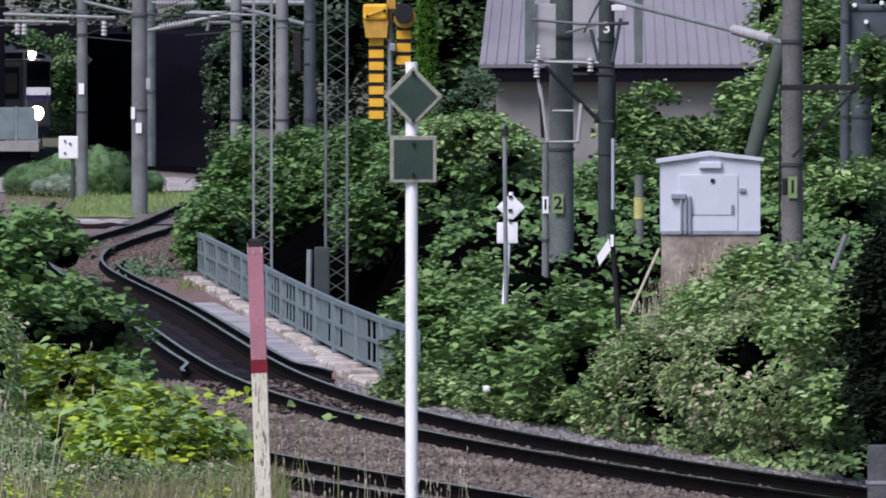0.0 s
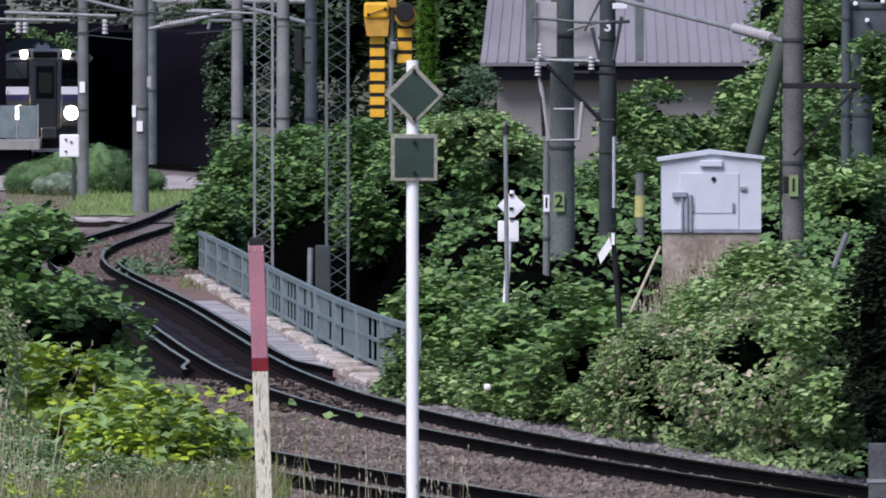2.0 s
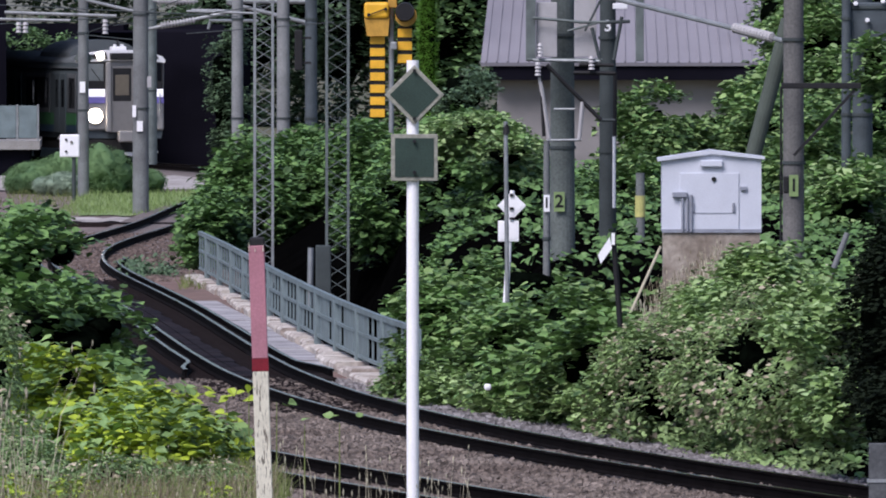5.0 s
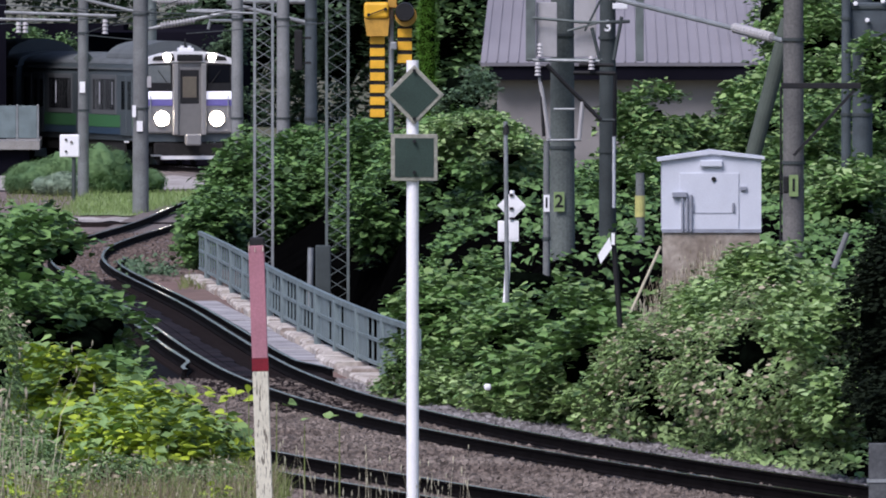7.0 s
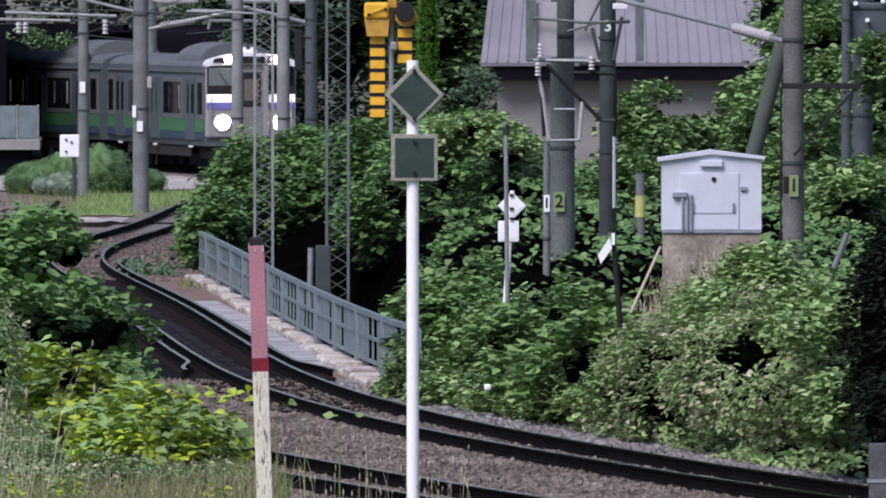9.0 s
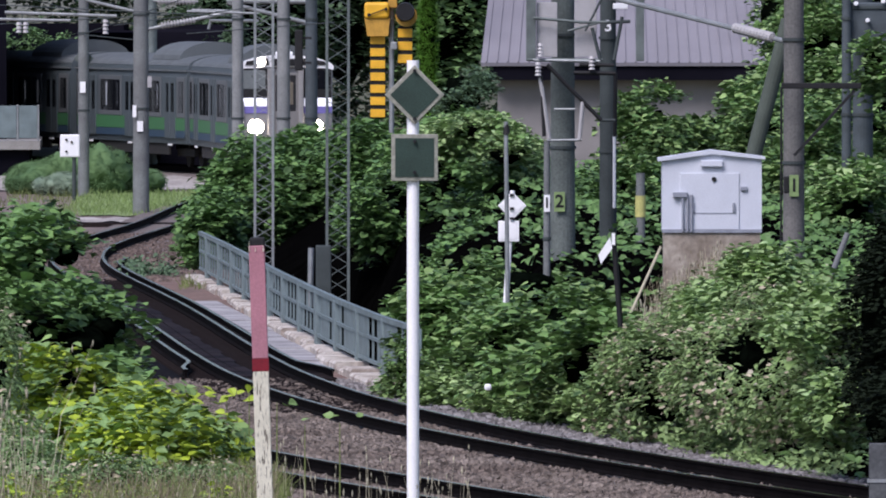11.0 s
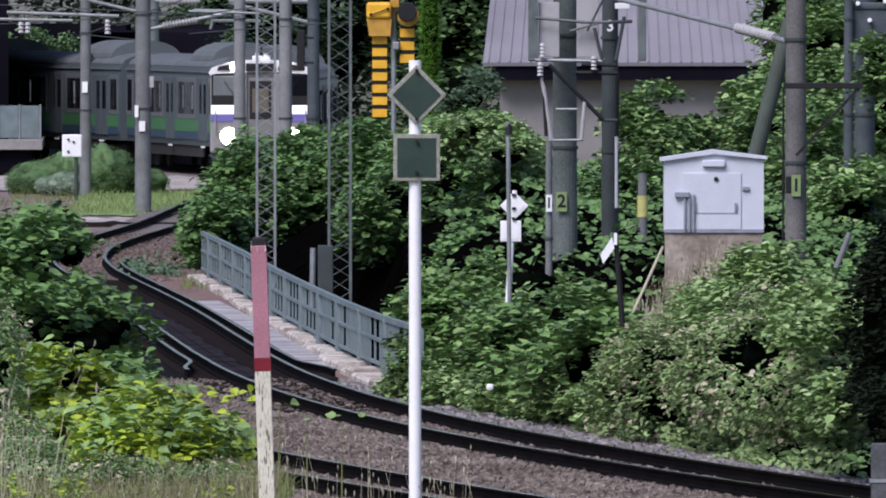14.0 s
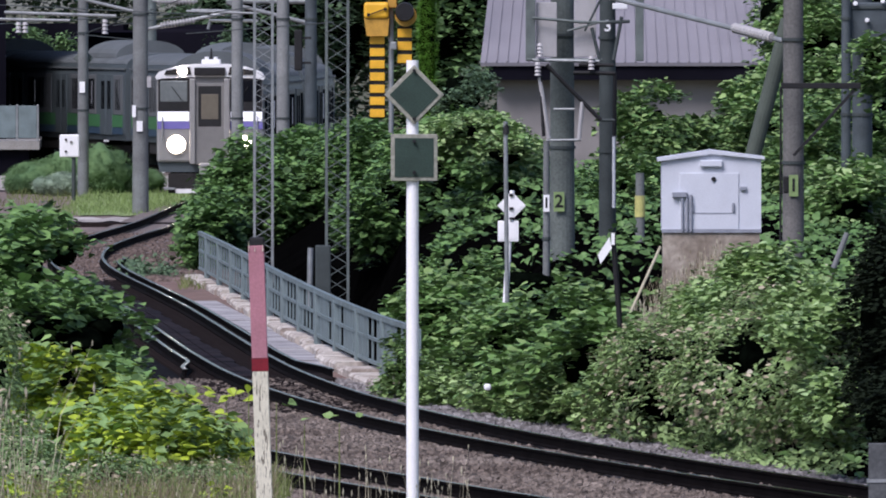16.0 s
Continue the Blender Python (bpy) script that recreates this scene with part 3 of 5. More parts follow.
make_bush("verge_shrub", "pale green weeds climbing the railing end", [
    (-0.62, 206.0, 0.30, 0.20, 1.0, 0.46), (-0.36, 206.0, 0.12, 0.26, 1.0, 0.26), (-0.80, 206.5, 0.02, 0.14, 0.8, 0.20)],
    1500, 0.10, LEAF_BANK, 26, (LEAF_DEEP, 0.3, 1.0, "darker leaves"), lump=0.4, freq=2.0, hollow=-1, core=0.35)
make_bush("verge_shrub", "low fresh green plants along the foot of the bank", [
    (0.05, 203.0, 0.02, 0.42, 1.0, 0.30), (0.75, 200.5, 0.04, 0.55, 1.0, 0.32), (1.45, 197.0, 0.05, 0.50, 1.0, 0.34), (2.05, 193.0, 0.08, 0.45, 1.0, 0.32), (1.10, 203.0, 0.30, 0.40, 1.0, 0.24)],
    9000, 0.12, LEAF_BANK, 27, (LEAF_TIPS, 0.25, 0.9, "scattered paler leaves"), lump=0.4, freq=1.8, hollow=-0.25, core=0.4)
make_bush("bank_shrub", "mixed green and withered shrubs on the railway bank", [
    (2.85, 189.39, 0.57, 0.85, 2.4, 0.85), (3.67, 185.19, 0.80, 0.95, 2.4, 1.0), (4.46, 181.16, 1.02, 0.95, 2.4, 1.15), (5.04, 181.16, 1.02, 0.72, 2.4, 0.98), (3.64, 195.31, 1.31, 0.7, 2.4, 0.5),
    (4.25, 195.31, 1.78, 0.46, 2.4, 0.42), (2.55, 195.31, 0.80, 0.45, 2.4, 0.4)],
    50000, 0.105, LEAF_SCRUB, 4, (LEAF_DRY, 0.14, 0.75, "withered pale brown leaves"), lump=0.4, freq=1.4, flat=0.5, narrow=0.55, hollow=0.07, core=0.55)
make_bush("fresh_shrub", "bright fresh green shrub beside the cabinet", [
    (3.86, 190.84, 1.53, 0.55, 2, 0.34), (4.32, 192.31, 1.88, 0.46, 2, 0.40), (5.10, 193.80, 1.32, 0.60, 2, 0.36), (3.25, 190.84, 1.14, 0.4, 2, 0.3), (4.90, 173.61, 1.63, 0.32, 1.2, 0.42), (4.77, 171.23, 1.01, 0.22, 1.2, 0.42), (4.25, 172.41, 1.59, 0.35, 1.2, 0.2),
    (3.55, 189.00, 1.20, 0.5, 1.6, 0.3), (4.62, 177.00, 1.75, 0.5, 1.2, 0.35), (4.80, 174.00, 0.75, 0.35, 1.2, 0.5), (2.35, 190.00, 0.45, 0.35, 1.2, 0.3)],
    30000, 0.12, LEAF_FRESH, 16, (LEAF_TIPS, 0.25, 0.9, "scattered paler leaves"), lump=0.35, freq=1.4, hollow=-0.06)
make_bush("fresh_shrub", "fresh kudzu tips in a lit leaf colour above the dark thicket", [
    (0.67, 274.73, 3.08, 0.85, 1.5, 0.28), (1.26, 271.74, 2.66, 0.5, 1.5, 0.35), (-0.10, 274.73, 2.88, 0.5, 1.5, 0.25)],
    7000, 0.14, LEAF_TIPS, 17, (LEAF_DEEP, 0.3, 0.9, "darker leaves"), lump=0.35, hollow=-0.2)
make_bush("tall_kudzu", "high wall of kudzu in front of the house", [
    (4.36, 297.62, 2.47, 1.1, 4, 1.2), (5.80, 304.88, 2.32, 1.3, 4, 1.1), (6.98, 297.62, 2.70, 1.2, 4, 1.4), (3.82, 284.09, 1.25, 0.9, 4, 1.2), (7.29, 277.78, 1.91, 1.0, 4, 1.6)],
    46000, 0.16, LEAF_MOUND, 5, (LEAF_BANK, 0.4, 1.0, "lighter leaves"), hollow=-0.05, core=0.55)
make_bush("tall_kudzu", "tall tree overgrown with kudzu leaves", [
    (8.20, 312.50, 4.05, 1.2, 4, 1.8), (9.22, 304.88, 3.36, 0.9, 4, 1.6), (7.61, 250.00, 4.50, 0.35, 1, 0.5), (7.22, 263.16, 4.33, 0.3, 1, 0.3), (7.64, 328.95, 5.14, 0.45, 3, 0.8), (7.31, 255.10, 1.72, 0.8, 4, 1.2)],
    40000, 0.155, LEAF_DEEP, 6, (LEAF_TIPS, 0.22, 1.0, "lighter leaves"), hollow=-0.04, core=0.55)
make_bush("dark_shrub", "near-black leafy shrub at the foot of the bank", [
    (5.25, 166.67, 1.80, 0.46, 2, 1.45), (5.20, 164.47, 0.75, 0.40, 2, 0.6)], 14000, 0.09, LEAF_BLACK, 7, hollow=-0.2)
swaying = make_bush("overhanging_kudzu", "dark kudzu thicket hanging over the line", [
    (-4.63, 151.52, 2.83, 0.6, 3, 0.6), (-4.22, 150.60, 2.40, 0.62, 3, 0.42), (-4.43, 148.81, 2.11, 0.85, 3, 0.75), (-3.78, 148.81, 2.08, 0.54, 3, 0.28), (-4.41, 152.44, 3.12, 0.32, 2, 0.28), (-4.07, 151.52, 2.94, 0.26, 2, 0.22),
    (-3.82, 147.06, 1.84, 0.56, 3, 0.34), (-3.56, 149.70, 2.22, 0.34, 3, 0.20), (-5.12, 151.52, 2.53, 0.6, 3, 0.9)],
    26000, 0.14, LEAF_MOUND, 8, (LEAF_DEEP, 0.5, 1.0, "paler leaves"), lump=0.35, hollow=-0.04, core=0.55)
make_bush("lime_shrub", "bright yellow green broad-leaved shrub above the grass", [
    (-3.09, 116.28, 2.27, 0.48, 1.5, 0.32), (-2.55, 115.21, 2.27, 0.5, 1.5, 0.26), (-2.04, 114.68, 2.18, 0.4, 1.5, 0.2), (-3.37, 116.28, 1.99, 0.45, 1.5, 0.35), (-3.16, 117.37, 2.57, 0.3, 1, 0.24), (-2.35, 114.16, 2.10, 0.6, 1.5, 0.25), (-3.44, 117.92, 2.57, 0.28, 1, 0.24), (-3.49, 117.37, 2.28, 0.3, 1, 0.3), (-2.78, 116.82, 2.44, 0.32, 1, 0.2)],
    15000, 0.105, LEAF_LIME, 9, (LEAF_FRESH, 0.40, 1.0, "darker leaves"), lump=0.45, freq=2.2, core=0.42, hollow=-0.16, flat=0.6)
make_bush("weed_clump", "mixed green weeds among the meadow grass", [
    (-3.20, 101.00, 1.98, 0.32, 0.6, 0.34), (-2.70, 101.50, 1.95, 0.28, 0.6, 0.26), (-2.98, 97.00, 1.98, 0.26, 0.5, 0.24), (-2.20, 102.00, 1.98, 0.22, 0.5, 0.18), (-1.62, 101.00, 2.02, 0.20, 0.5, 0.16)],
    7000, 0.06, LEAF_BANK, 20, (LEAF_LIME, 0.3, 1.0, "yellow green leaves"), lump=0.45, freq=3.0, narrow=0.55, hollow=-0.1, flat=0.4, core=0.35)
make_bush("mugwort_clump", "grey green feathery mugwort clump in the grass", [
    (-3.37, 107.76, 2.74, 0.17, 0.6, 0.62), (-3.22, 106.84, 2.30, 0.22, 0.6, 0.28), (-3.07, 105.93, 2.20, 0.3, 0.6, 0.22), (-2.45, 105.04, 2.17, 0.4, 0.6, 0.16), (-1.82, 105.04, 2.14, 0.35, 0.6, 0.14)],
    9000, 0.055, LEAF_DULL, 14, (LEAF_DRY, 0.07, 0.7, "dry brownish tips"), lump=0.4, freq=3.0, narrow=0.4, hollow=-0.6, flat=0.3, core=0.3)
make_bush("round_shrub", "broad rounded clipped green shrub near the platform end", [
    (-10.30, 418.00, 0.28, 1.25, 2, 0.90), (-11.60, 418.00, 0.16, 1.45, 2, 0.62), (-8.95, 419.00, 0.10, 0.75, 2, 0.40), (-10.95, 418.00, 0.24, 1.1, 2, 0.80)], 70000, 0.034, LEAF_SOFT, 10, lump=0.06, core=0.93, hollow=-2, flat=0.4, inner=LEAF_SOFT)
make_bush("round_shrub", "low grey green clipped shrub before a larger one", [
    (-11.05, 413.00, 0.10, 0.58, 0.8, 0.36), (-11.60, 413.50, 0.05, 0.45, 0.8, 0.26)], 12000, 0.032, LEAF_GREY, 18, lump=0.08, core=0.93, hollow=-2, flat=0.4, inner=LEAF_GREY)
make_bush("hillside_shrub", "green hillside shrubs beyond the platform canopy", [
    (-17.60, 596.00, 1.90, 2.0, 2, 2.10), (-16.00, 597.00, 1.80, 1.0, 2, 2.05), (-19.60, 597.00, 1.80, 1.5, 2, 2.2)], 16000, 0.16, LEAF_WOOD, 25, hollow=-0.2)
make_bush("dark_shrub", "dark leafy shrub at the edge of the underpass", [
    (-7.45, 477.00, 2.10, 0.50, 1.2, 2.4), (-7.15, 477.00, 4.10, 0.45, 1.2, 1.1), (-6.85, 476.00, 1.0, 0.5, 1.2, 1.4)], 14000, 0.11, LEAF_FAR, 19, hollow=-0.1)
make_bush("far_wood", "dark wood behind the line", [
    (-8.35, 625.00, 8.30, 3.8, 8, 9.5), (-4.60, 628.00, 8.30, 3.8, 8, 10), (-12.74, 657.89, 11.59, 4.8, 8, 8.5), (-18.26, 657.89, 11.59, 5.5, 8, 8.5),
    (-23.00, 657.89, 10.54, 5, 8, 9)],
    76000, 0.3, LEAF_FAR, 11, lump=0.2, freq=0.35, hollow=-0.35, category="wood")
make_bush("far_wood", "leafy green wood behind the house", [
    (-0.10, 625.00, 8.30, 3.8, 8, 10), (4.61, 694.44, 10.80, 5, 8, 9), (12.94, 694.44, 10.80, 6, 8, 9), (19.33, 694.44, 8.58, 5, 8, 11)],
    62000, 0.32, LEAF_WOOD, 12, lump=0.2, freq=0.35, hollow=-0.35, category="wood")
make_bush("dark_shrub", "dark evergreen shrub beside the house", [(0.47, 378.79, 2.85, 0.8, 2, 0.9), (1.03, 390.62, 3.14, 0.5, 2, 0.5)], 5000, 0.12, LEAF_FAR, 15)
make_bush("cypress", "narrow clipped green cypress", [(-0.44, 403.23, 4.51, 0.3, 0.3, 2.8), (-0.44, 403.23, 6.45, 0.25, 0.3, 1.8)], 26000, 0.035, LEAF_CEDAR, 13, lump=0.08, core=0.8, category="tree", hollow=-0.5)
ground_cover("bank_creepers", "green creeping vines over the railway bank", 2.7, 13, 150, 214, 1800, 0.15, LEAF_DEEP, 21)
ground_cover("bank_creepers", "green creeping vines above the stream", 5.8, 14, 214, 330, 1300, 0.16, LEAF_MOUND, 23)
ground_cover("verge_weeds", "dark low weeds at the bridge end", 0.95, 1.9, 291, 305, 420, 0.09, LEAF_FAR, 24, 0.6)
ground_cover("verge_weeds", "low fresh green weeds beside the ballast", 2.35, 3.9, 158, 222, 1500, 0.09, LEAF_SCRUB, 22, 0.4)


def stalks(name, label, x0, x1, y0, y1, count, lo, hi, width, material, seed, heads=None, lean=0.25):
    """Upright grass: bent blades, uncountable; heads gives pale seed heads."""
    rng = np.random.default_rng(seed)
    V, Q, HV, HQ = [], [], [], []
    for i in range(count):
        x, y = x0 + (x1 - x0) * rng.random(), y0 + (y1 - y0) * rng.random()
        h = lo + (hi - lo) * rng.random() ** 1.6
        a, w = rng.random() * 6.28, width * (0.6 + 0.8 * rng.random())
        b = np.array((math.cos(a), math.sin(a), 0)) * h * lean * rng.random()
        c = np.array((x, y, ground_z(x, y) - 0.03))
        s = np.array((w, 0, 0))
        m, e = c + b * 0.3 + (0, 0, h * 0.55), c + b + (0, 0, h)
        k = len(V)
        V += [c - s, c + s, m - s * 0.7, m + s * 0.7, e - s * 0.15, e + s * 0.15]
        Q += [(k, k + 1, k + 3, k + 2), (k + 2, k + 3, k + 5, k + 4)]
        if heads:
            k = len(HV)
            r = heads * (0.6 + 0.8 * rng.random())
            HV += [e + (0, 0, -r), e + (r * 0.22, 0, 0), e + (0, r * 0.22, 0), e + (-r * 0.22, 0, 0), e + (0, -r * 0.22, 0), e + (0, 0, r)]
            HQ += [(k, k + 1 + j, k + 1 + (j + 1) % 4) for j in range(4)] + [(k + 5, k + 1 + (j + 1) % 4, k + 1 + j) for j in range(4)]
    me = bpy.data.meshes.new(name)
    me.from_pydata([tuple(v) for v in V + HV], [], Q + [tuple(i + len(V) for i in f) for f in HQ])
    me.materials.append(material)
    tagged(new(name, me), label, "grass", kind="stuff")


stalks("meadow_grass", "dry and green meadow grass on the near slope", -3.3, -1.25, 88, 108, 5000, 0.08, 0.25, 0.003, HAY, 31, 0.016, 0.8)
stalks("meadow_grass", "fresh green grass on the near slope", -3.3, -1.2, 88, 112, 7500, 0.08, 0.27, 0.004, STEM, 32, None, 0.9)
stalks("small_flowers", "tiny white flowers on thin stems in the grass", -2.25, -1.98, 93, 95, 34, 0.2, 0.36, 0.0015, WHITE, 39, 0.012, 0.5)
stalks("seed_grass", "thin pale seed stems in the grass", -3.2, -1.3, 92, 104, 110, 0.22, 0.45, 0.002, STRAW, 40, 0.016, 0.5)
stalks("seed_grass", "thin pale seed stems of tall grass", -1.3, 0.25, 96, 124, 70, 0.3, 0.62, 0.002, STRAW, 33, 0.03)
stalks("tall_weeds", "tall feathery weeds with pale stems", -3.35, -2.85, 92, 104, 60, 0.5, 1.3, 0.003, STRAW, 34, 0.04, 0.4)
stalks("dry_reeds", "dry straw coloured grass round the plinth", 2.5, 4.2, 200, 207, 500, 0.4, 0.9, 0.008, STRAW, 35, 0.04)
stalks("dry_reeds", "thin reddish dry grass leaning on the plinth", 3.05, 4.35, 206.5, 208.1, 380, 0.3, 0.72, 0.006, HAY, 41, 0.03, 0.35)


def sprig(x, y, z0, leaves, seed):
    """A single young shoot with a few large leaves."""
    rng = np.random.default_rng(seed)
    s = thing("young_shoot", Matrix.Translation((x, y, ground_z(x, y))), "single shoot with a few large lime leaves", "shoot", "young shoots")
    g = ground_z(x, y)
    one("stem", lambda bm: tube(bm, (0, 0, 0), (0, 0, max(0.2, z0 - g)), 0.008, 0.004, 6), STEM, s)
    p = np.array([(rng.normal(0, 0.09), rng.normal(0, 0.05), z0 - g + rng.normal(0, 0.05)) for _ in range(leaves)])
    part("leaves", leaf_mesh("leaves", p, np.tile((0.0, -0.5, 0.6), (leaves, 1)), (0.10 if leaves > 3 else 0.075) * (0.7 + 0.6 * rng.random(leaves)), LEAF_LIME if leaves > 3 else LEAF_FRESH, rng), LEAF_LIME, s)


for k, (sx_, sy_, sz_, n_) in enumerate(((-1.76, 114.68, 2.50, 7), (-1.60, 113.64, 2.23, 3), (-1.57, 114.16, 2.54, 4), (-1.11, 113.12, 2.31, 1), (-0.83, 113.12, 2.32, 3), (-1.34, 113.64, 2.47, 2), (-1.92, 114.68, 2.36, 5))):
    sprig(sx_, sy_, sz_, n_, 50 + k)

# ---- train ----
CAR_LEN, HALF = 19.4, 1.45


def car_outline():
    pts = [(-HALF + 0.06, 0.78), (HALF - 0.06, 0.78), (HALF, 1.1), (HALF, 2.95), (HALF - 0.08, 3.3)]
    arc = [(math.cos(radians(a)) * 1.34, 3.32 + math.sin(radians(a)) * 0.34) for a in range(12, 169, 12)]
    return pts + arc + [(-HALF + 0.08, 3.3), (-HALF, 2.95), (-HALF, 1.1)]


def make_car(label, lead):
    car = thing("railcar", Matrix(), label, "train car", "cars of the train")
    h = CAR_LEN / 2
    o = car_outline()

    def shell(bm):
        prism(bm, o, CAR_LEN, Matrix.Translation((0, -h, 0)))

    part_body = one("body", shell, CARSTEEL, car)
    lift = [(x * 1.006, z + 0.012) for x, z in o if z >= 3.25]
    one("roof", lambda bm: prism(bm, lift, CAR_LEN - 0.1, Matrix.Translation((0, -h + 0.05, 0))), CARROOF, car, "dull grey domed roof")
    arc = [(math.cos(radians(a)) * 1.2, 3.5 + math.sin(radians(a)) * 0.58) for a in range(0, 181, 15)]
    one("air_conditioner", lambda bm: prism(bm, arc, 4.6, Matrix.Translation((0, -7.2, 0))), CARROOF, car, "rounded grey roof unit")
    for sx in (-1, 1):
        xs = sx * (HALF + 0.006)
        for a, b in ((-h + 0.35, -7.82), (-5.98, -0.92), (0.92, 5.98), (7.82, h - 0.3)):
            one("green_band", lambda bm: box(bm, (xs - 0.008, a, 1.22), (xs + 0.008, b, 1.62)), CARGREEN, car, "green stripe")
            one("blue_band", lambda bm: box(bm, (xs - 0.008, a, 0.98), (xs + 0.008, b, 1.2)), CARBLUE, car, "dark blue stripe")
        for k, y in enumerate((-6.9, 0.0, 6.9)):
            one("door_step", lambda bm: box(bm, (xs - 0.03, y - 0.25, 0.72), (xs + 0.03, y + 0.25, 0.78)), CARWHITE, car, "pale step edge")
            for dy in (-0.45, 0.45):
                d = one("door", lambda bm: box(bm, (xs - 0.02, y + dy - 0.43, 0.95), (xs + 0.022, y + dy + 0.43, 2.95), 0.01), CARSTEEL, car, "ribbed steel sliding door")
                one("door_window", lambda bm: box(bm, (xs - 0.02, y + dy - 0.28, 1.8), (xs + 0.03, y + dy + 0.28, 2.75), 0.01), CARGLASS, d)
        for y, w in ((-8.75, 0.5), (-3.45, 1.75), (3.45, 1.75), (8.75, 0.5)):
            fr_ = one("window_frame", lambda bm: box(bm, (xs - 0.02, y - w - 0.16, 1.62), (xs + 0.012, y + w + 0.16, 2.94), 0.02), CARFRAME, car, "pale steel window frame")
            one("window", lambda bm: box(bm, (xs - 0.02, y - w, 1.76), (xs + 0.02, y + w, 2.82), 0.02), CARGLASS, fr_, "dark side window")
            if w > 1:
                for c, g in ((y - w + 0.42, 0.13), (y + 0.62, 0.09)):
                    one("daylight_strip", lambda bm: box(bm, (xs - 0.02, c - g, 1.95), (xs + 0.024, c + g, 2.70), 0.004), DAYSTRIP, fr_, "glowing strip for daylight seen through the car")
        one("gutter", lambda bm: box(bm, (xs - 0.03, -h, 3.12), (xs + 0.03, h, 3.18)), CARROOF, car)
        one("skirt", lambda bm: box(bm, (sx * 1.3 - 0.03, -h + 3.6, 0.42), (sx * 1.3 + 0.03, h - 3.6, 0.8)), UNDER, car)
    for y in (-6.9, 6.9):
        bg = one("bogie", lambda bm: [box(bm, (sx * 0.85 - 0.08, y - 1.45, 0.36), (sx * 0.85 + 0.08, y + 1.45, 0.62), 0.03) for sx in (-1, 1)] +
                 [box(bm, (-0.85, y - 0.2, 0.4), (0.85, y + 0.2, 0.75))], UNDER, car)
        for dy in (-1.05, 1.05):
            one("wheelset", lambda bm: [tube(bm, (sx * 0.51, y + dy, 0.41), (sx * 0.635, y + dy, 0.41), 0.41, n=20) for sx in (-1, 1)] +
                [tube(bm, (-0.6, y + dy, 0.41), (0.6, y + dy, 0.41), 0.08)], UNDER, bg)
    f = -h - 0.02
    if lead:
        def hood(bm):
            prism(bm, [(-1.46, 3.30), (-1.30, 3.34), (-0.5, 3.38), (0.5, 3.38), (1.30, 3.34), (1.46, 3.30), (1.50, 3.38), (1.40, 3.52), (0.95, 3.67), (0.45, 3.74), (-0.45, 3.74), (-0.95, 3.67), (-1.40, 3.52), (-1.50, 3.38)],
                  0.5, Matrix.Translation((0, f - 0.16, 0)))
        one("hood", hood, CARWHITE, car, "white rounded hood with roof lamps")
        one("face", lambda bm: box(bm, (-1.46, f - 0.10, 1.05), (1.46, f + 0.1, 3.38), 0.07), CARFACE, car, "grey beige cab front")
        for sx in (-1, 1):
            one("window_mask", lambda bm: box(bm, (sx * 0.99 - 0.43, f - 0.118, 2.44), (sx * 0.99 + 0.43, f, 3.33), 0.02), BLACK, car, "black mask round the cab window")
            one("wiper", lambda bm: beam(bm, (sx * 0.75, f - 0.15, 2.72), (sx * 1.05, f - 0.15, 3.12), 0.02, 0.02), BLACK, car)
            one("cab_window", lambda bm: box(bm, (sx * 0.99 - 0.38, f - 0.13, 2.70), (sx * 0.99 + 0.38, f, 3.29), 0.03), CARGLASS if sx > 0 else CARGREYGLASS, car)
            one("front_panel", lambda bm: box(bm, (sx * 1.0 - 0.43, f - 0.125, 2.17), (sx * 1.0 + 0.43, f, 2.43), 0.02), FRONTLIT, car, "white panel given a faint glow")
            one("violet_band", lambda bm: box(bm, (sx * 1.0 - 0.44, f - 0.12, 1.96), (sx * 1.0 + 0.44, f, 2.16)), CARPURPLE, car)
            hl = one("headlight", lambda bm: tube(bm, (sx * 0.92, f - 0.15, 1.54), (sx * 0.92, f, 1.54), 0.29, 0.29, 20), CARFACE, car)
            one("lamp", lambda bm: tube(bm, (sx * 0.92, f - 0.17, 1.54), (sx * 0.92, f - 0.05, 1.54), 0.235, 0.235, 20), LAMP, hl, "glaring headlight")
            rl = one("roof_light", lambda bm: prism(bm, [(sx * 0.5, 3.44), (sx * 1.25, 3.44), (sx * 1.2, 3.56), (sx * 0.55, 3.66)], 0.1, Matrix.Translation((0, f - 0.19, 0))), UNDER, car)
            one("lamp", lambda bm: tube(bm, (sx * 0.75, f - 0.22, 3.55), (sx * 0.75, f - 0.1, 3.55), 0.13, 0.13, 16), MARKER, rl, "lit roof lamp")
            one("gangway_post", lambda bm: box(bm, (sx * 0.47 - 0.08, f - 0.26, 1.0), (sx * 0.47 + 0.08, f, 3.34), 0.03), CARFACE, car)
            one("handrail", lambda bm: tube(bm, (sx * 1.3, f - 0.16, 1.6), (sx * 1.3, f - 0.16, 2.3), 0.018), GALV, car)
            one("buffer_step", lambda bm: box(bm, (sx * 1.1 - 0.14, f - 0.2, 0.30), (sx * 1.1 + 0.14, f + 0.1, 0.36)), GALV, car)
        gd = one("gangway_door", lambda bm: box(bm, (-0.4, f - 0.18, 0.98), (0.4, f, 3.2), 0.02), CARDOOR, car, "grey gangway door")
        one("window_surround", lambda bm: box(bm, (-0.32, f - 0.187, 2.02), (0.32, f - 0.1, 3.14), 0.02), BLACK, gd, "black window surround")
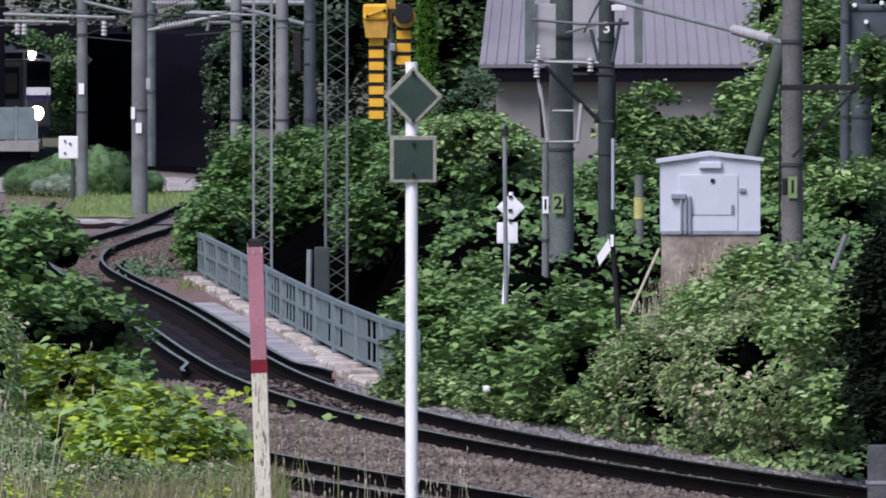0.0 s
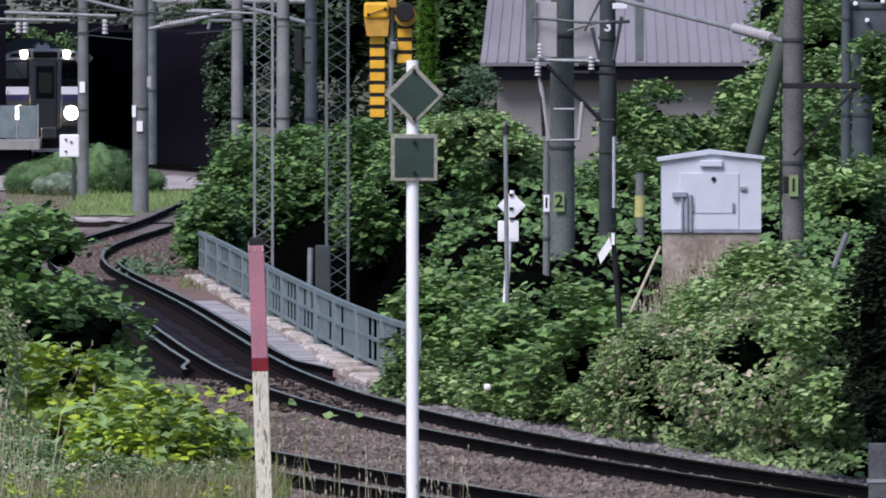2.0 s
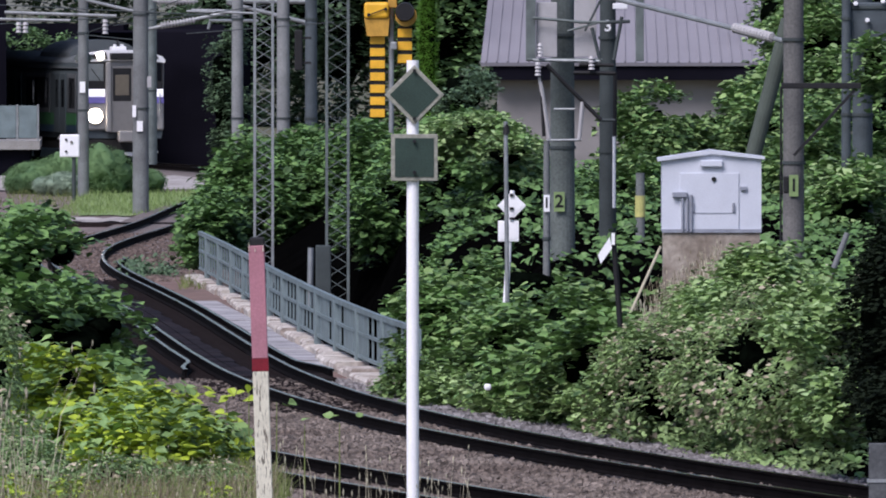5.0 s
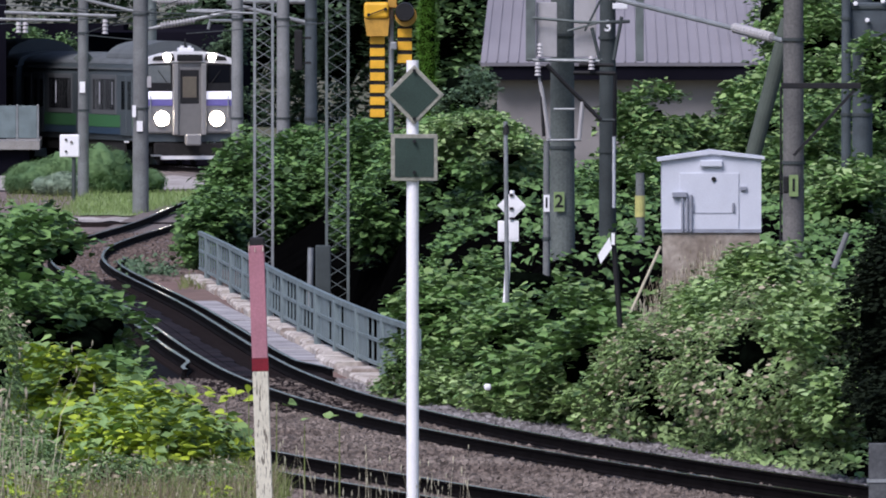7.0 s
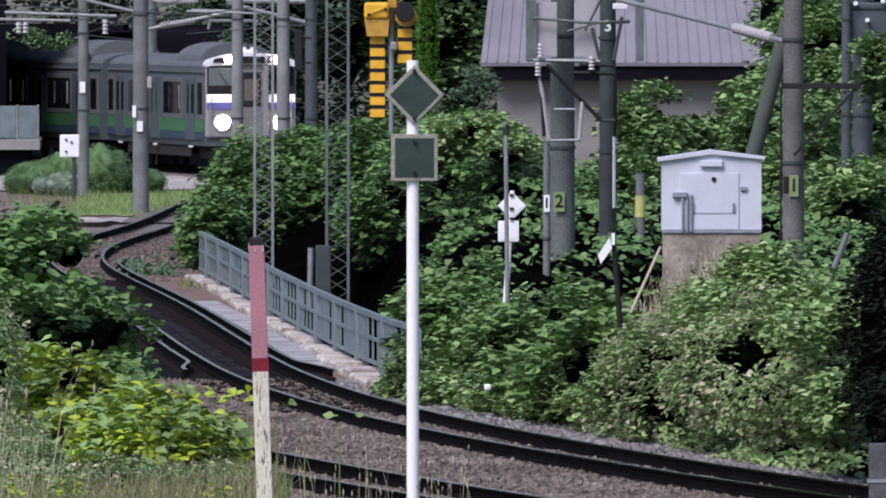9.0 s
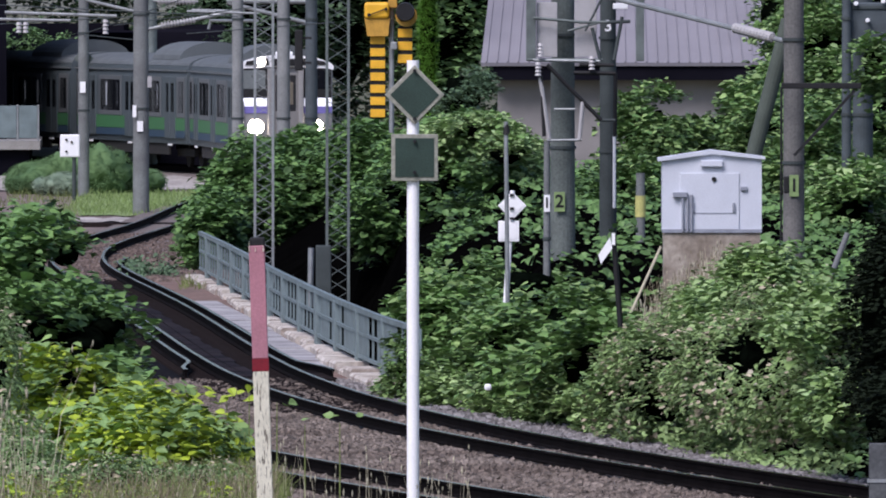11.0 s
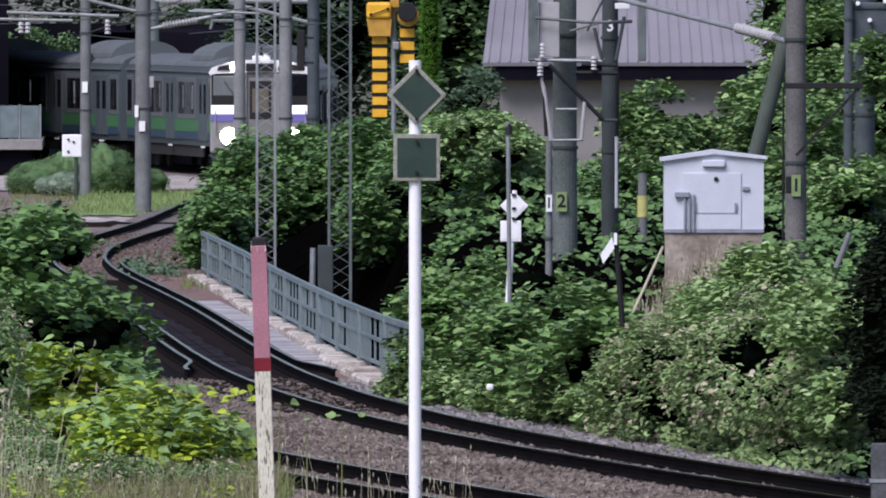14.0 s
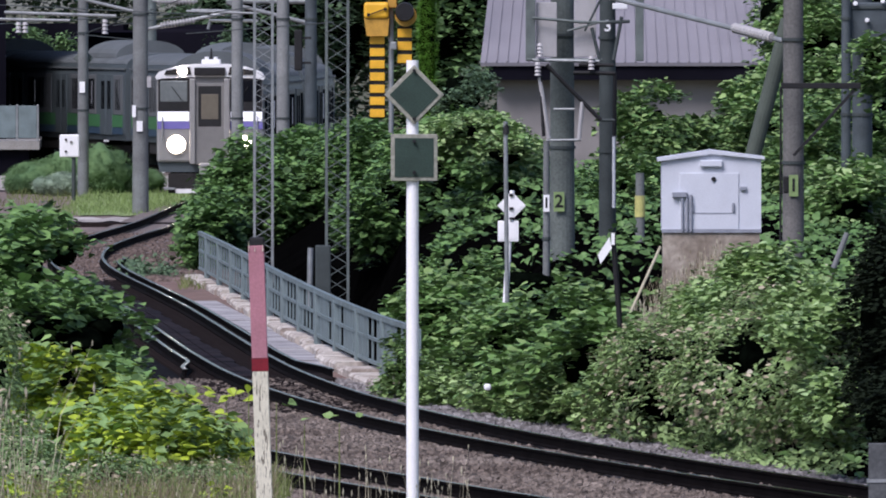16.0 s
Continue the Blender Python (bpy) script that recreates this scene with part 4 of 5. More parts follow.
        one("door_window", lambda bm: box(bm, (-0.24, f - 0.195, 2.22), (0.24, f - 0.1, 2.92), 0.02), CARBLIND, gd, "window with a drawn blind")
        one("destination_display", lambda bm: box(bm, (-0.42, f - 0.28, 3.42), (0.42, f - 0.1, 3.64), 0.02), BLACK, car, "dark destination display")
        one("coupler", lambda bm: [box(bm, (-0.15, f - 0.7, 0.72), (0.15, f, 1.0), 0.04), box(bm, (-0.25, f - 0.85, 0.66), (0.25, f - 0.6, 1.04), 0.05)], CARFACE, car)
        one("plough", lambda bm: box(bm, (-1.15, f - 0.05, 0.2), (1.15, f + 0.06, 0.74), 0.02), UNDER, car, "black snow plough")
        one("plough_edge", lambda bm: box(bm, (-0.95, f - 0.09, 0.20), (0.95, f - 0.04, 0.32)), CARWHITE, car, "pale worn lower edge")
        one("horn", lambda bm: [box(bm, (-0.26, f + 0.3, 3.72), (0.26, f + 0.6, 3.86), 0.03), tube(bm, (-0.12, f + 0.4, 3.84), (-0.12, f + 0.4, 3.93), 0.06), tube(bm, (0.13, f + 0.4, 3.84), (0.13, f + 0.4, 3.93), 0.06)], CARWHITE, car, "white roof horns")
        one("antenna", lambda bm: tube(bm, (0, f + 0.5, 3.7), (0, f + 0.5, 4.16), 0.05, 0.02), BLACK, car)
    else:
        one("gangway", lambda bm: box(bm, (-0.5, f - 0.5, 0.95), (0.5, f, 3.1), 0.03), BLACK, car, "black folding gangway")
    return car


CARGREYGLASS = mat("grey_cab_glass", (0.16, 0.18, 0.18), 0.3, var=0.15, bump=0.0)
cars = [make_car("stainless railcar with a lit front, green and blue stripes" if i == 0 else "stainless railcar with green and blue side stripes", i == 0) for i in range(6)]

# ---- poles, masts and signs ----


def concrete_pole(x, y, z0, r, top, label, material=POLE, group="line poles"):
    p = thing("line_pole", Matrix.Translation((x, y, z0 - 0.3)), label, "utility pole", group)
    one("shaft", lambda bm: tube(bm, (0, 0, 0), (0, 0, top - z0 + 0.3), r, r * 0.85, 20), material, p, smooth=False)
    for k in (0.32, 0.6):
        zz = (top - z0) * k
        one("band", lambda bm: tube(bm, (0, 0, zz), (0, 0, zz + 0.05), r + 0.012, n=20), DARKPOLE, p)
    return p


PLAIN = "grey concrete line pole"
p_far = concrete_pole(-10.44, 409.84, -0.02, 0.165, 8, "slim grey concrete line pole with a small white plate")
one("plate", lambda bm: box(bm, (-0.1, -0.2, 3.1), (0.06, -0.17, 3.42)), WHITE, p_far)
dp = one("diamond_plate", lambda bm: box(bm, (-0.21, 0.18, -0.21), (0.21, 0.20, 0.21), 0.01), GREENPOLE, p_far, "grey green diamond plate behind the pole")
dp.matrix_basis = Matrix.Translation((0.0, 0.0, 4.10)) @ Matrix.Rotation(radians(45), 4, "Y")
p_twin = concrete_pole(-8.11, 378.79, -0.03, 0.22, 9, "thick grey concrete pole with two small white plates")
one("plate", lambda bm: box(bm, (-0.22, -0.25, 2.68), (-0.12, -0.22, 3.0)), WHITE, p_twin)
one("plate", lambda bm: box(bm, (-0.1, -0.26, 2.3), (0.06, -0.23, 2.58)), WHITE, p_twin)
one("plate", lambda bm: box(bm, (0.18, -0.3, 3.48), (0.29, -0.27, 3.78)), CERAMIC, p_twin)
concrete_pole(-9.70, 470.0, -0.3, 0.183, 9, "pale green grey steel pole at the yard edge", MASTSTEEL)
for px_, r_ in ((-5.39, 0.16), (-4.19, 0.18), (-3.46, 0.17)):
    concrete_pole(px_, 370.0, -0.3, r_, 9, PLAIN, SLATEPOLE if r_ == 0.17 else PALEPOLE)


def text_plate(parent, m, w, h, text, plate, ink, size):
    pl = one("number_plate", lambda bm: box(bm, (-w / 2, -0.01, -h / 2), (w / 2, 0.01, h / 2)), plate, parent)
    pl.matrix_basis = m
    lettering(pl, text, pose(0, -0.014, 0, 90, 0, 0), size, ink)


p_two = concrete_pole(2.01, 238.10, 1.23, 0.215, 8, "broad dark concrete pole with a lime number plate", GREENPOLE)
text_plate(p_two, pose(-0.057, -0.26, 0.981, 0, 0, 0) @ Matrix.Translation((0, 0, 0.3)), 0.18, 0.33, "2", LIME, BLACK, 0.3)
p_one = concrete_pole(1.71, 233.64, 1.31, 0.06, 3.28, "thin grey pole with a white number plate")
text_plate(p_one, pose(0, -0.09, 1.24, 0, 0, 0), 0.1, 0.28, "1", WHITE, BLACK, 0.24)
p_three = concrete_pole(2.80, 240.38, 1.09, 0.15, 8, "dark slender pole with a white figure", DARKPOLE)
lettering(p_three, "3", pose(0, -0.24, 4.067, 90, 0, 0) @ Matrix.Translation((0, 0.3, 0)), 0.26, WHITE)
p_right = concrete_pole(5.39, 217.39, 1.23, 0.17, 8, "round concrete line pole with a lime number plate", WARMPOLE)
text_plate(p_right, pose(0.000, -0.19, 1.539, 0, 0, 0) @ Matrix.Translation((0, 0, 0.3)), 0.14, 0.33, "1", LIME, BLACK, 0.28)
concrete_pole(7.57, 255.10, 1.82, 0.19, 8, "blue grey steel pole behind leaves", SLATEPOLE)
concrete_pole(7.24, 253.81, 1.84, 0.09, 8, "slim grey steel pole behind leaves", SLATEPOLE)
stay = thing("stay_pole", Matrix.Translation((5.53, 260.42, 2.62)), "leaning green grey pole propping the line pole", "pole")
one("shaft", lambda bm: tube(bm, (0, 0, -0.6), (0.833, 0, 2.604), 0.15, 0.14, 16), MOSSPOLE, stay)


def lattice_mast(x, y, z0, w, top, label, metal=MASTSTEEL):
    m = thing("lattice_mast", Matrix.Translation((x, y, z0)), label, "lattice mast", "lattice masts")
    h = top - z0
    for sx in (-1, 1):
        for sy in (-1, 1):
            one("leg", lambda bm: beam(bm, (sx * w / 2, sy * w / 2, 0), (sx * w / 2, sy * w / 2, h), 0.05, 0.05), metal, m)
    n = int(h / (w * 0.62))
    bm = bmesh.new()
    st = h / n
    beam(bm, (-w / 2, 0, 0), (w / 2, 0, st), 0.03, 0.012)
    me = finish("brace", bm, metal)
    for i in range(n):
        for face in range(4):
            b = part("brace", me, metal, m)
            flip = Matrix.Rotation(math.pi / 2 * face, 4, "Z") @ Matrix.Translation((0, -w / 2 - 0.01, 0)) @ Matrix.Diagonal(((-1 if (i + face) % 2 else 1), 1, 1, 1))
            b.matrix_basis = Matrix.Translation((0, 0, i * st)) @ flip
    return m


lattice_mast(-3.61, 284.09, -0.11, 0.36, 7.5, "slim pale galvanised lattice mast", GALV)
lattice_mast(-1.97, 263.16, -0.09, 0.40, 7.5, "grey galvanised lattice mast beside the bridge railing")

# line-side sign on a white post, seen from behind
sign = thing("track_sign", Matrix.Translation((-0.27, 125.00, 1.20)), "white sign post with dark diamond and square plates", "track sign")
one("post", lambda bm: tube(bm, (0, 0, -0.6), (0, 0, 3.965), 0.054, n=20), WHITE, sign, "white painted pipe")


def plate(parent, cx, cz, half, turned, material, edge, thick=0.02, y=-0.075):
    m = Matrix.Translation((cx, y, cz)) @ Matrix.Rotation(radians(45 if turned else 0), 4, "Y")
    e = one("plate", lambda bm: box(bm, (-half, -thick / 2, -half), (half, thick / 2, half), 0.006), edge, parent)
    e.matrix_basis = m
    return one("plate_face", lambda bm: box(bm, (-half + 0.035, -thick / 2 - 0.006, -half + 0.035), (half - 0.035, -thick / 2 + 0.002, half - 0.035)), material, e)


plate(sign, 0.015, 3.660, 0.188, True, GREENBACK, PLATEEDGE)
plate(sign, 0.015, 3.105, 0.207, False, GREENBACK, PLATEEDGE)
for zz in (3.875, 3.450, 3.250, 2.975):
    one("bolt", lambda bm: tube(bm, (0.015, -0.13, zz), (0.015, -0.06, zz), 0.016, n=8), BLACK, sign)

# red and white marker post
stake = thing("marker_post", Matrix.Translation((-1.19, 94.34, 2.33)), "leaning square post, faded red over flaked white", "marker post")
stake.rotation_euler = Euler((0, radians(-1.9), 0))
W_ = 0.053
one("lower_part", lambda bm: box(bm, (-W_, -W_, -0.5), (W_, W_, 0.917), 0.006), FLAKED, stake, "flaked white painted timber")
one("red_band", lambda bm: box(bm, (-W_ - 0.002, -W_ - 0.002, 0.917), (W_ + 0.002, W_ + 0.002, 1.000)), RED, stake, "deep red band")
one("upper_part", lambda bm: box(bm, (-W_, -W_, 1.000), (W_, W_, 1.755), 0.006), PINK, stake, "faded pink paint")
one("cap", lambda bm: [box(bm, (-W_ + 0.01, -W_ + 0.012, 1.736), (W_ + 0.004, W_ + 0.004, 1.811), 0.012)], BLACK, stake, "charred black top")
for x0, x1, z1 in ((-0.052, -0.045, 0.03), (-0.012, -0.006, -0.012), (0.040, 0.048, 0.004)):
    one("splinter", lambda bm: prism(bm, [(x0, 1.717), (x1, 1.717), ((x0 + x1) / 2, 1.762 + z1)], 0.012, Matrix.Translation((0, -0.06, 0))), FLAKED, stake, "bare splintered wood")

# ---- equipment cabinet on the bank ----


def make_cabinet():
    c = thing("relay_cabinet", Matrix.Translation((3.96, 208.33, 2.22)), "white steel equipment cabinet on a stained concrete plinth", "equipment cabinet")
    w = 0.733
    one("plinth", lambda bm: box(bm, (-w + 0.02, 0, -1.0), (w - 0.02, 1.0, 0.0), 0.01), STAINED, c, "stained concrete plinth")
    one("case", lambda bm: prism(bm, [(-w, 0.0), (w, 0.0), (w, 1.06), (0, 1.14), (-w, 1.03)], 1.0), BOXWHITE, c)
    one("roof", lambda bm: prism(bm, [(-w - 0.06, 1.03), (0, 1.14), (w + 0.05, 1.06), (w + 0.05, 1.1), (0, 1.2), (-w - 0.06, 1.08)], 1.1, Matrix.Translation((0, -0.06, 0))), BOXWHITE, c)
    d = one("door", lambda bm: box(bm, (-0.47, -0.02, 0.03), (0.4, 0.0, 0.86), 0.006), BOXWHITE, c)
    one("vent_hood", lambda bm: box(bm, (-0.17, -0.07, 0.95), (0.16, 0.0, 1.05), 0.015), BOXWHITE, c)
    one("lock", lambda bm: box(bm, (0.42, -0.04, 0.6), (0.52, 0.0, 0.66), 0.008), BOXTRIM, c)
    one("keyhole", lambda bm: tube(bm, (0.03, -0.04, 0.77), (0.03, 0.0, 0.77), 0.035, n=12), BLACK, d)
    one("handle", lambda bm: box(bm, (0.3, -0.05, 0.28), (0.34, -0.02, 0.42), 0.008), BOXTRIM, d)
    one("handle", lambda bm: box(bm, (-0.3, -0.05, 0.28), (-0.26, -0.02, 0.42), 0.008), BOXTRIM, d)
    one("seam", lambda bm: box(bm, (-0.28, -0.026, 0.26), (0.3, -0.018, 0.275)), BOXTRIM, d)
    one("cable_box", lambda bm: box(bm, (-0.58, -0.08, 0.5), (-0.36, 0.0, 0.58), 0.01), BOXTRIM, c)
    for x in (-0.43, -0.36, -0.3):
        one("conduit", lambda bm: tube(bm, (x, -0.05, 0.0), (x, -0.05, 0.54), 0.018, n=8), BOXTRIM, c)
    one("base_angle", lambda bm: box(bm, (-w, -0.03, -0.02), (w, 0.0, 0.03)), BOXTRIM, c)


STAINED = mat("stained_concrete", (0.40, 0.35, 0.29), 0.9, var=0.3, scale=2.5, second=(0.23, 0.19, 0.15), fine=15)
make_cabinet()

# ---- house ----


def make_house():
    h = thing("house", Matrix.Translation((5.18, 403.23, 0.64)), "low house with a pale ribbed metal roof", "house")
    w = 4.113
    one("wall", lambda bm: box(bm, (-w + 0.5, 0.5, -1.5), (w - 0.5, 6, 2.903)), PLASTER, h, "grey brown plaster wall")
    # The shade under the eaves is put into the board's colour.
    one("soffit", lambda bm: box(bm, (-w + 0.25, -0.2, 2.548), (w - 0.1, 1.0, 3.032)), SHADEDARK, h, "eaves board with its shade painted dark")
    zb, zt = 3.048, 5.081

    def roof(bm):
        a = [bm.verts.new(p) for p in ((-w, -0.3, zb), (w, -0.3, zb), (w - 0.2, 3.4, zt), (-w + 0.25, 3.4, zt))]
        b = [bm.verts.new((v.co.x, v.co.y + 0.02, v.co.z - 0.1)) for v in a]
        bm.faces.new(a), bm.faces.new(b[::-1])
        for i in range(4):
            bm.faces.new((a[i], b[i], b[(i + 1) % 4], a[(i + 1) % 4]))
    one("roof", roof, SHEET, h, "pale grey ribbed sheet roof")
    for i in range(27):
        x = -w + 0.15 + i * (2 * w - 0.3) / 26
        x2 = x * (1 - 0.25 / w)
        one("roof_rib", lambda bm: beam(bm, (x, -0.31, zb + 0.02), (x2, 3.4, zt + 0.02), 0.035, 0.03), SHEET, h)


make_house()

# ---- crossing signal with yellow striped boards ----


def crossing_signal():
    c = thing("crossing_signal", Matrix.Translation((-1.12, 304.88, 1.53)), "yellow crossing signal with striped backing boards", "crossing signal")
    one("post", lambda bm: tube(bm, (0, 0.1, -1.2), (0, 0.1, 4.4), 0.055, n=12), GALV, c)

    def board(x0, x1, z0, z1, n):
        b = one("backing_board", lambda bm: box(bm, (x0, 0.02, z0), (x1, 0.07, z1), 0.01), BLACK, c, "black board")
        st = (z1 - z0) / n
        for i in range(n):
            one("stripe", lambda bm: box(bm, (x0 + 0.005, -0.005, z0 + st * i + 0.03), (x1 - 0.005, 0.018, z0 + st * (i + 0.78)), 0.005), YELLOW, b, "")
    board(-0.463, -0.134, 1.463, 3.305, 7)
    board(0.134, 0.451, 2.634, 3.463, 3)
    one("lamp_housing", lambda bm: box(bm, (-0.585, -0.22, 3.622), (-0.049, 0.14, 3.976), 0.06), YELLOW, c, "yellow lamp housing")
    one("lamp_hood", lambda bm: prism(bm, [(-0.524, 3.244), (-0.073, 3.244), (-0.037, 3.634), (-0.585, 3.634)], 0.3, Matrix.Translation((0, -0.16, 0))), OCHRE, c, "ochre hood")
    for x, z in ((-0.488, 3.707), (-0.122, 3.829)):
        one("knob", lambda bm: tube(bm, (x, -0.26, z), (x, -0.2, z), 0.035, n=10), BLACK, c)
    one("stay_rod", lambda bm: tube(bm, (-0.463, -0.25, 3.707), (-0.098, -0.25, 3.841), 0.012, n=6), BLACK, c)
    one("clamp", lambda bm: box(bm, (-0.073, -0.12, 3.854), (0.122, 0.1, 4.098), 0.02), OCHRE, c)
    one("lamp_housing", lambda bm: tube(bm, (0.317, -0.2, 3.683), (0.317, 0.15, 3.683), 0.235, 0.235, 24), OCHRE, c, "ochre lamp housing")
    one("lamp_hood", lambda bm: tube(bm, (0.293, -0.5, 3.768), (0.293, -0.18, 3.768), 0.19, 0.21, 24), BLACK, c, "round black hood")
    one("junction_box", lambda bm: box(bm, (-0.02, -0.15, 2.95), (0.12, 0.0, 3.12), 0.02), GALV, c)


crossing_signal()

# ---- platform, added shading decks with dark walls, and the far yard ----
plat = thing("platform", Matrix.Translation((-13.78, 462.96, 0)), "concrete platform end with a grey panel fence", "platform", kind="structure")
PX, PY = plat.matrix_basis.translation.x, plat.matrix_basis.translation.y


def platform_block(bm, inset, z0, z1):
    """The platform's plan follows the track's edge beyond its square end."""
    edge = [(0.556 - inset, inset)] + [(line_x(PY + d) - 1.78 - inset - PX, d) for d in range(14, 110, 6)]
    outline = edge + [(-46.0, 104.0), (-20.0, inset)]
    lo = [bm.verts.new((x, y, z0)) for x, y in outline]
    hi = [bm.verts.new((x, y, z1)) for x, y in outline]
    bm.faces.new(hi)
    bm.faces.new(lo[::-1])
    for i in range(len(lo)):
        j = (i + 1) % len(lo)
        bm.faces.new((lo[i], lo[j], hi[j], hi[i]))
    bmesh.ops.recalc_face_normals(bm, faces=bm.faces)


one("slab", lambda bm: platform_block(bm, 0.0, 0.52, 0.8), CONCRETE, plat)
# Foot set back and coloured near-black for the shade below the slab.
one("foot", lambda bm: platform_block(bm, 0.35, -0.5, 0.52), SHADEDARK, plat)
for i in range(12):
    x = 0.500 - 0.68 * i
    one("fence_panel", lambda bm: box(bm, (x - 0.64, 0.05, 0.9), (x - 0.04, 0.08, 1.96), 0.01), RAILING, plat)
    one("fence_post", lambda bm: box(bm, (x - 0.03, 0.03, 0.8), (x + 0.03, 0.1, 2.0), 0.005), GALV, plat)
over = thing("shading_overbridge", Matrix(), "unseen deck shading the train, with walls painted shade-dark", "bridge", kind="structure")
# Decks above the view, added to keep light off the train.
one("deck", lambda bm: box(bm, (-60, 484, 5.95), (-11.4, 548, 7.6)), CONCRETE, over)
# These walls carry the underpass's deep shade as their own colour.
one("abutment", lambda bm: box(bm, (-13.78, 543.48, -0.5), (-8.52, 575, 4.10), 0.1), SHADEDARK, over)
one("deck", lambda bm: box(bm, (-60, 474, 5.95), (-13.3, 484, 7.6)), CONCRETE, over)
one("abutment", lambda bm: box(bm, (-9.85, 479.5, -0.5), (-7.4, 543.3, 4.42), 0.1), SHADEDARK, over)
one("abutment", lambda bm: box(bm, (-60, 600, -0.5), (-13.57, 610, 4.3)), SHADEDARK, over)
# Wall outside the view, added to darken the train's side.
sweep("unseen_shade_wall", [(-0.3, -0.5), (0.0, -0.5), (0.0, 5.95), (-0.3, 5.95)], 470, 590, 4.0, -4.6, over, SHADEDARK)
sw = thing("instrument_box", Matrix.Translation((-10.66, 403.23, 0.07)), "small white instrument box on a short post", "instrument box")
one("post", lambda bm: tube(bm, (0.12, 0, -0.4), (0.12, 0, 1.0), 0.06, n=10), DARKPOLE, sw)
one("case", lambda bm: box(bm, (-0.28, -0.12, 0.919), (0.28, 0.12, 1.565), 0.03), WHITE, sw)
for x, z in ((-0.1, 1.42), (-0.1, 1.08), (0.05, 1.35)):
    one("screw", lambda bm: tube(bm, (x, -0.16, z), (x, -0.1, z), 0.035, n=8), BLACK, sw)
lawn = thing("lawn", Matrix(), "strip of short pale grass by the yard path", "grass", kind="structure")


def ground_patch(name, x0, x1, y0, y1, z, material, parent, label="", far=None):
    def make(bm):
        n = 14
        r = random.Random(3)
        lo = [bm.verts.new((x0 + (x1 - x0) * i / n, y0 + r.uniform(-1.5, 1.5), z)) for i in range(n + 1)]
        f0, f1 = far or (x0, x1)
        hi = [bm.verts.new((f0 + (f1 - f0) * i / n, y1 + r.uniform(-2, 2), z)) for i in range(n + 1)]
        for i in range(n):
            bm.faces.new((lo[i], lo[i + 1], hi[i + 1], hi[i]))
    one(name, make, material, parent, label)


ground_patch("grass", -9.70, -6.54, 376.51, 420.17, -0.24, LAWN, lawn, far=(-10.99, -7.29))
path = thing("yard_path", Matrix(), "pale gravel yard path beside the track", "path", kind="structure")
ground_patch("gravel", -18.07, -6.07, 423.73, 454.55, -0.23, ROADGREY, path)
ground_patch("gravel", -10.72, -6.53, 366.03, 372.02, -0.23, ROADGREY, path)

# ---- overhead line ----


def pipe(name, label, a, b, r, material=GALV, group="overhead line tubes"):
    a, b = Vector(a), Vector(b)
    t = thing(name, Matrix.Translation(a), label, "line tube", group)
    one("tube", lambda bm: tube(bm, (0, 0, 0), b - a, r, n=10), material, t)
    return t


def insulator(parent, a, b, r=0.075, n=11):
    """A ribbed insulator on its tube."""
    o = parent.matrix_basis.translation
    a, b = Vector(a) - o, Vector(b) - o

    def make(bm):
        tube(bm, a, b, r * 0.45, n=10)
        for i in range(n):
            c = a.lerp(b, (i + 0.5) / n)
            d = (b - a) / n * 0.28
            tube(bm, c - d, c + d, r, r * 0.8, 12)
    one("insulator", make, CERAMIC, parent, "ribbed pale insulator")


TUBE = "grey galvanised overhead line tube"
c1 = pipe("cantilever_tube", "sloping grey overhead line tube with a ribbed insulator", (2.62, 221.24, 5.66), (5.25, 217.39, 4.99), 0.042)
insulator(c1, (4.51, 218.53, 5.19), (5.08, 217.58, 5.04), 0.085, 12)
c2 = pipe("cantilever_tube", TUBE, (-7.91, 378.79, 4.71), (-5.33, 378.79, 5.25), 0.05)
insulator(c2, (-7.58, 378.79, 4.80), (-6.65, 378.79, 4.95), 0.1)
for a_, b_, r_ in (((-12.03, 378.79, 4.98), (-10.00, 378.79, 4.94), 0.04), ((-11.76, 378.79, 5.16), (-8.76, 378.79, 5.06), 0.045), ((-6.76, 378.79, 5.22), (-5.58, 378.79, 5.19), 0.04),
                   ((-6.24, 378.79, 4.94), (-4.91, 373.13, 4.95), 0.04), ((-6.24, 378.79, 4.94), (-6.30, 378.79, 4.71), 0.04), ((-5.73, 373.13, 5.43), (-3.34, 373.13, 4.83), 0.055),
                   ((-9.61, 378.79, 5.50), (-8.30, 378.79, 5.19), 0.045), ((-5.73, 373.13, 5.47), (-3.64, 373.13, 5.46), 0.07), ((-4.84, 367.65, 5.15), (-6.68, 367.65, 5.21), 0.03)):
    pipe("line_tube", TUBE, a_, b_, r_)
c3 = pipe("line_tube", TUBE, (-7.79, 378.79, 5.47), (-6.58, 378.79, 5.45), 0.04)
insulator(c3, (-7.67, 378.79, 5.45), (-6.65, 378.79, 5.45), 0.1)
for a_, b_ in (((-12.56, 390.62, 5.36), (-5.20, 357.14, 5.09)), ((-12.97, 403.23, 4.77), (-7.56, 390.62, 5.08)), ((-11.27, 378.79, 5.56), (-8.34, 390.62, 4.74)), ((-10.71, 403.23, 4.35), (-6.68, 367.65, 5.56)), ((-9.12, 390.62, 4.78), (-4.49, 357.14, 5.37)),
               ((-10.44, 409.84, 4.46), (-8.11, 378.79, 4.41)), ((-6.88, 378.79, 4.59), (-2.69, 347.22, 4.97))):
    pipe("contact_wire", "thin dark overhead wire", a_, b_, 0.013, DARKPOLE, "overhead wires")
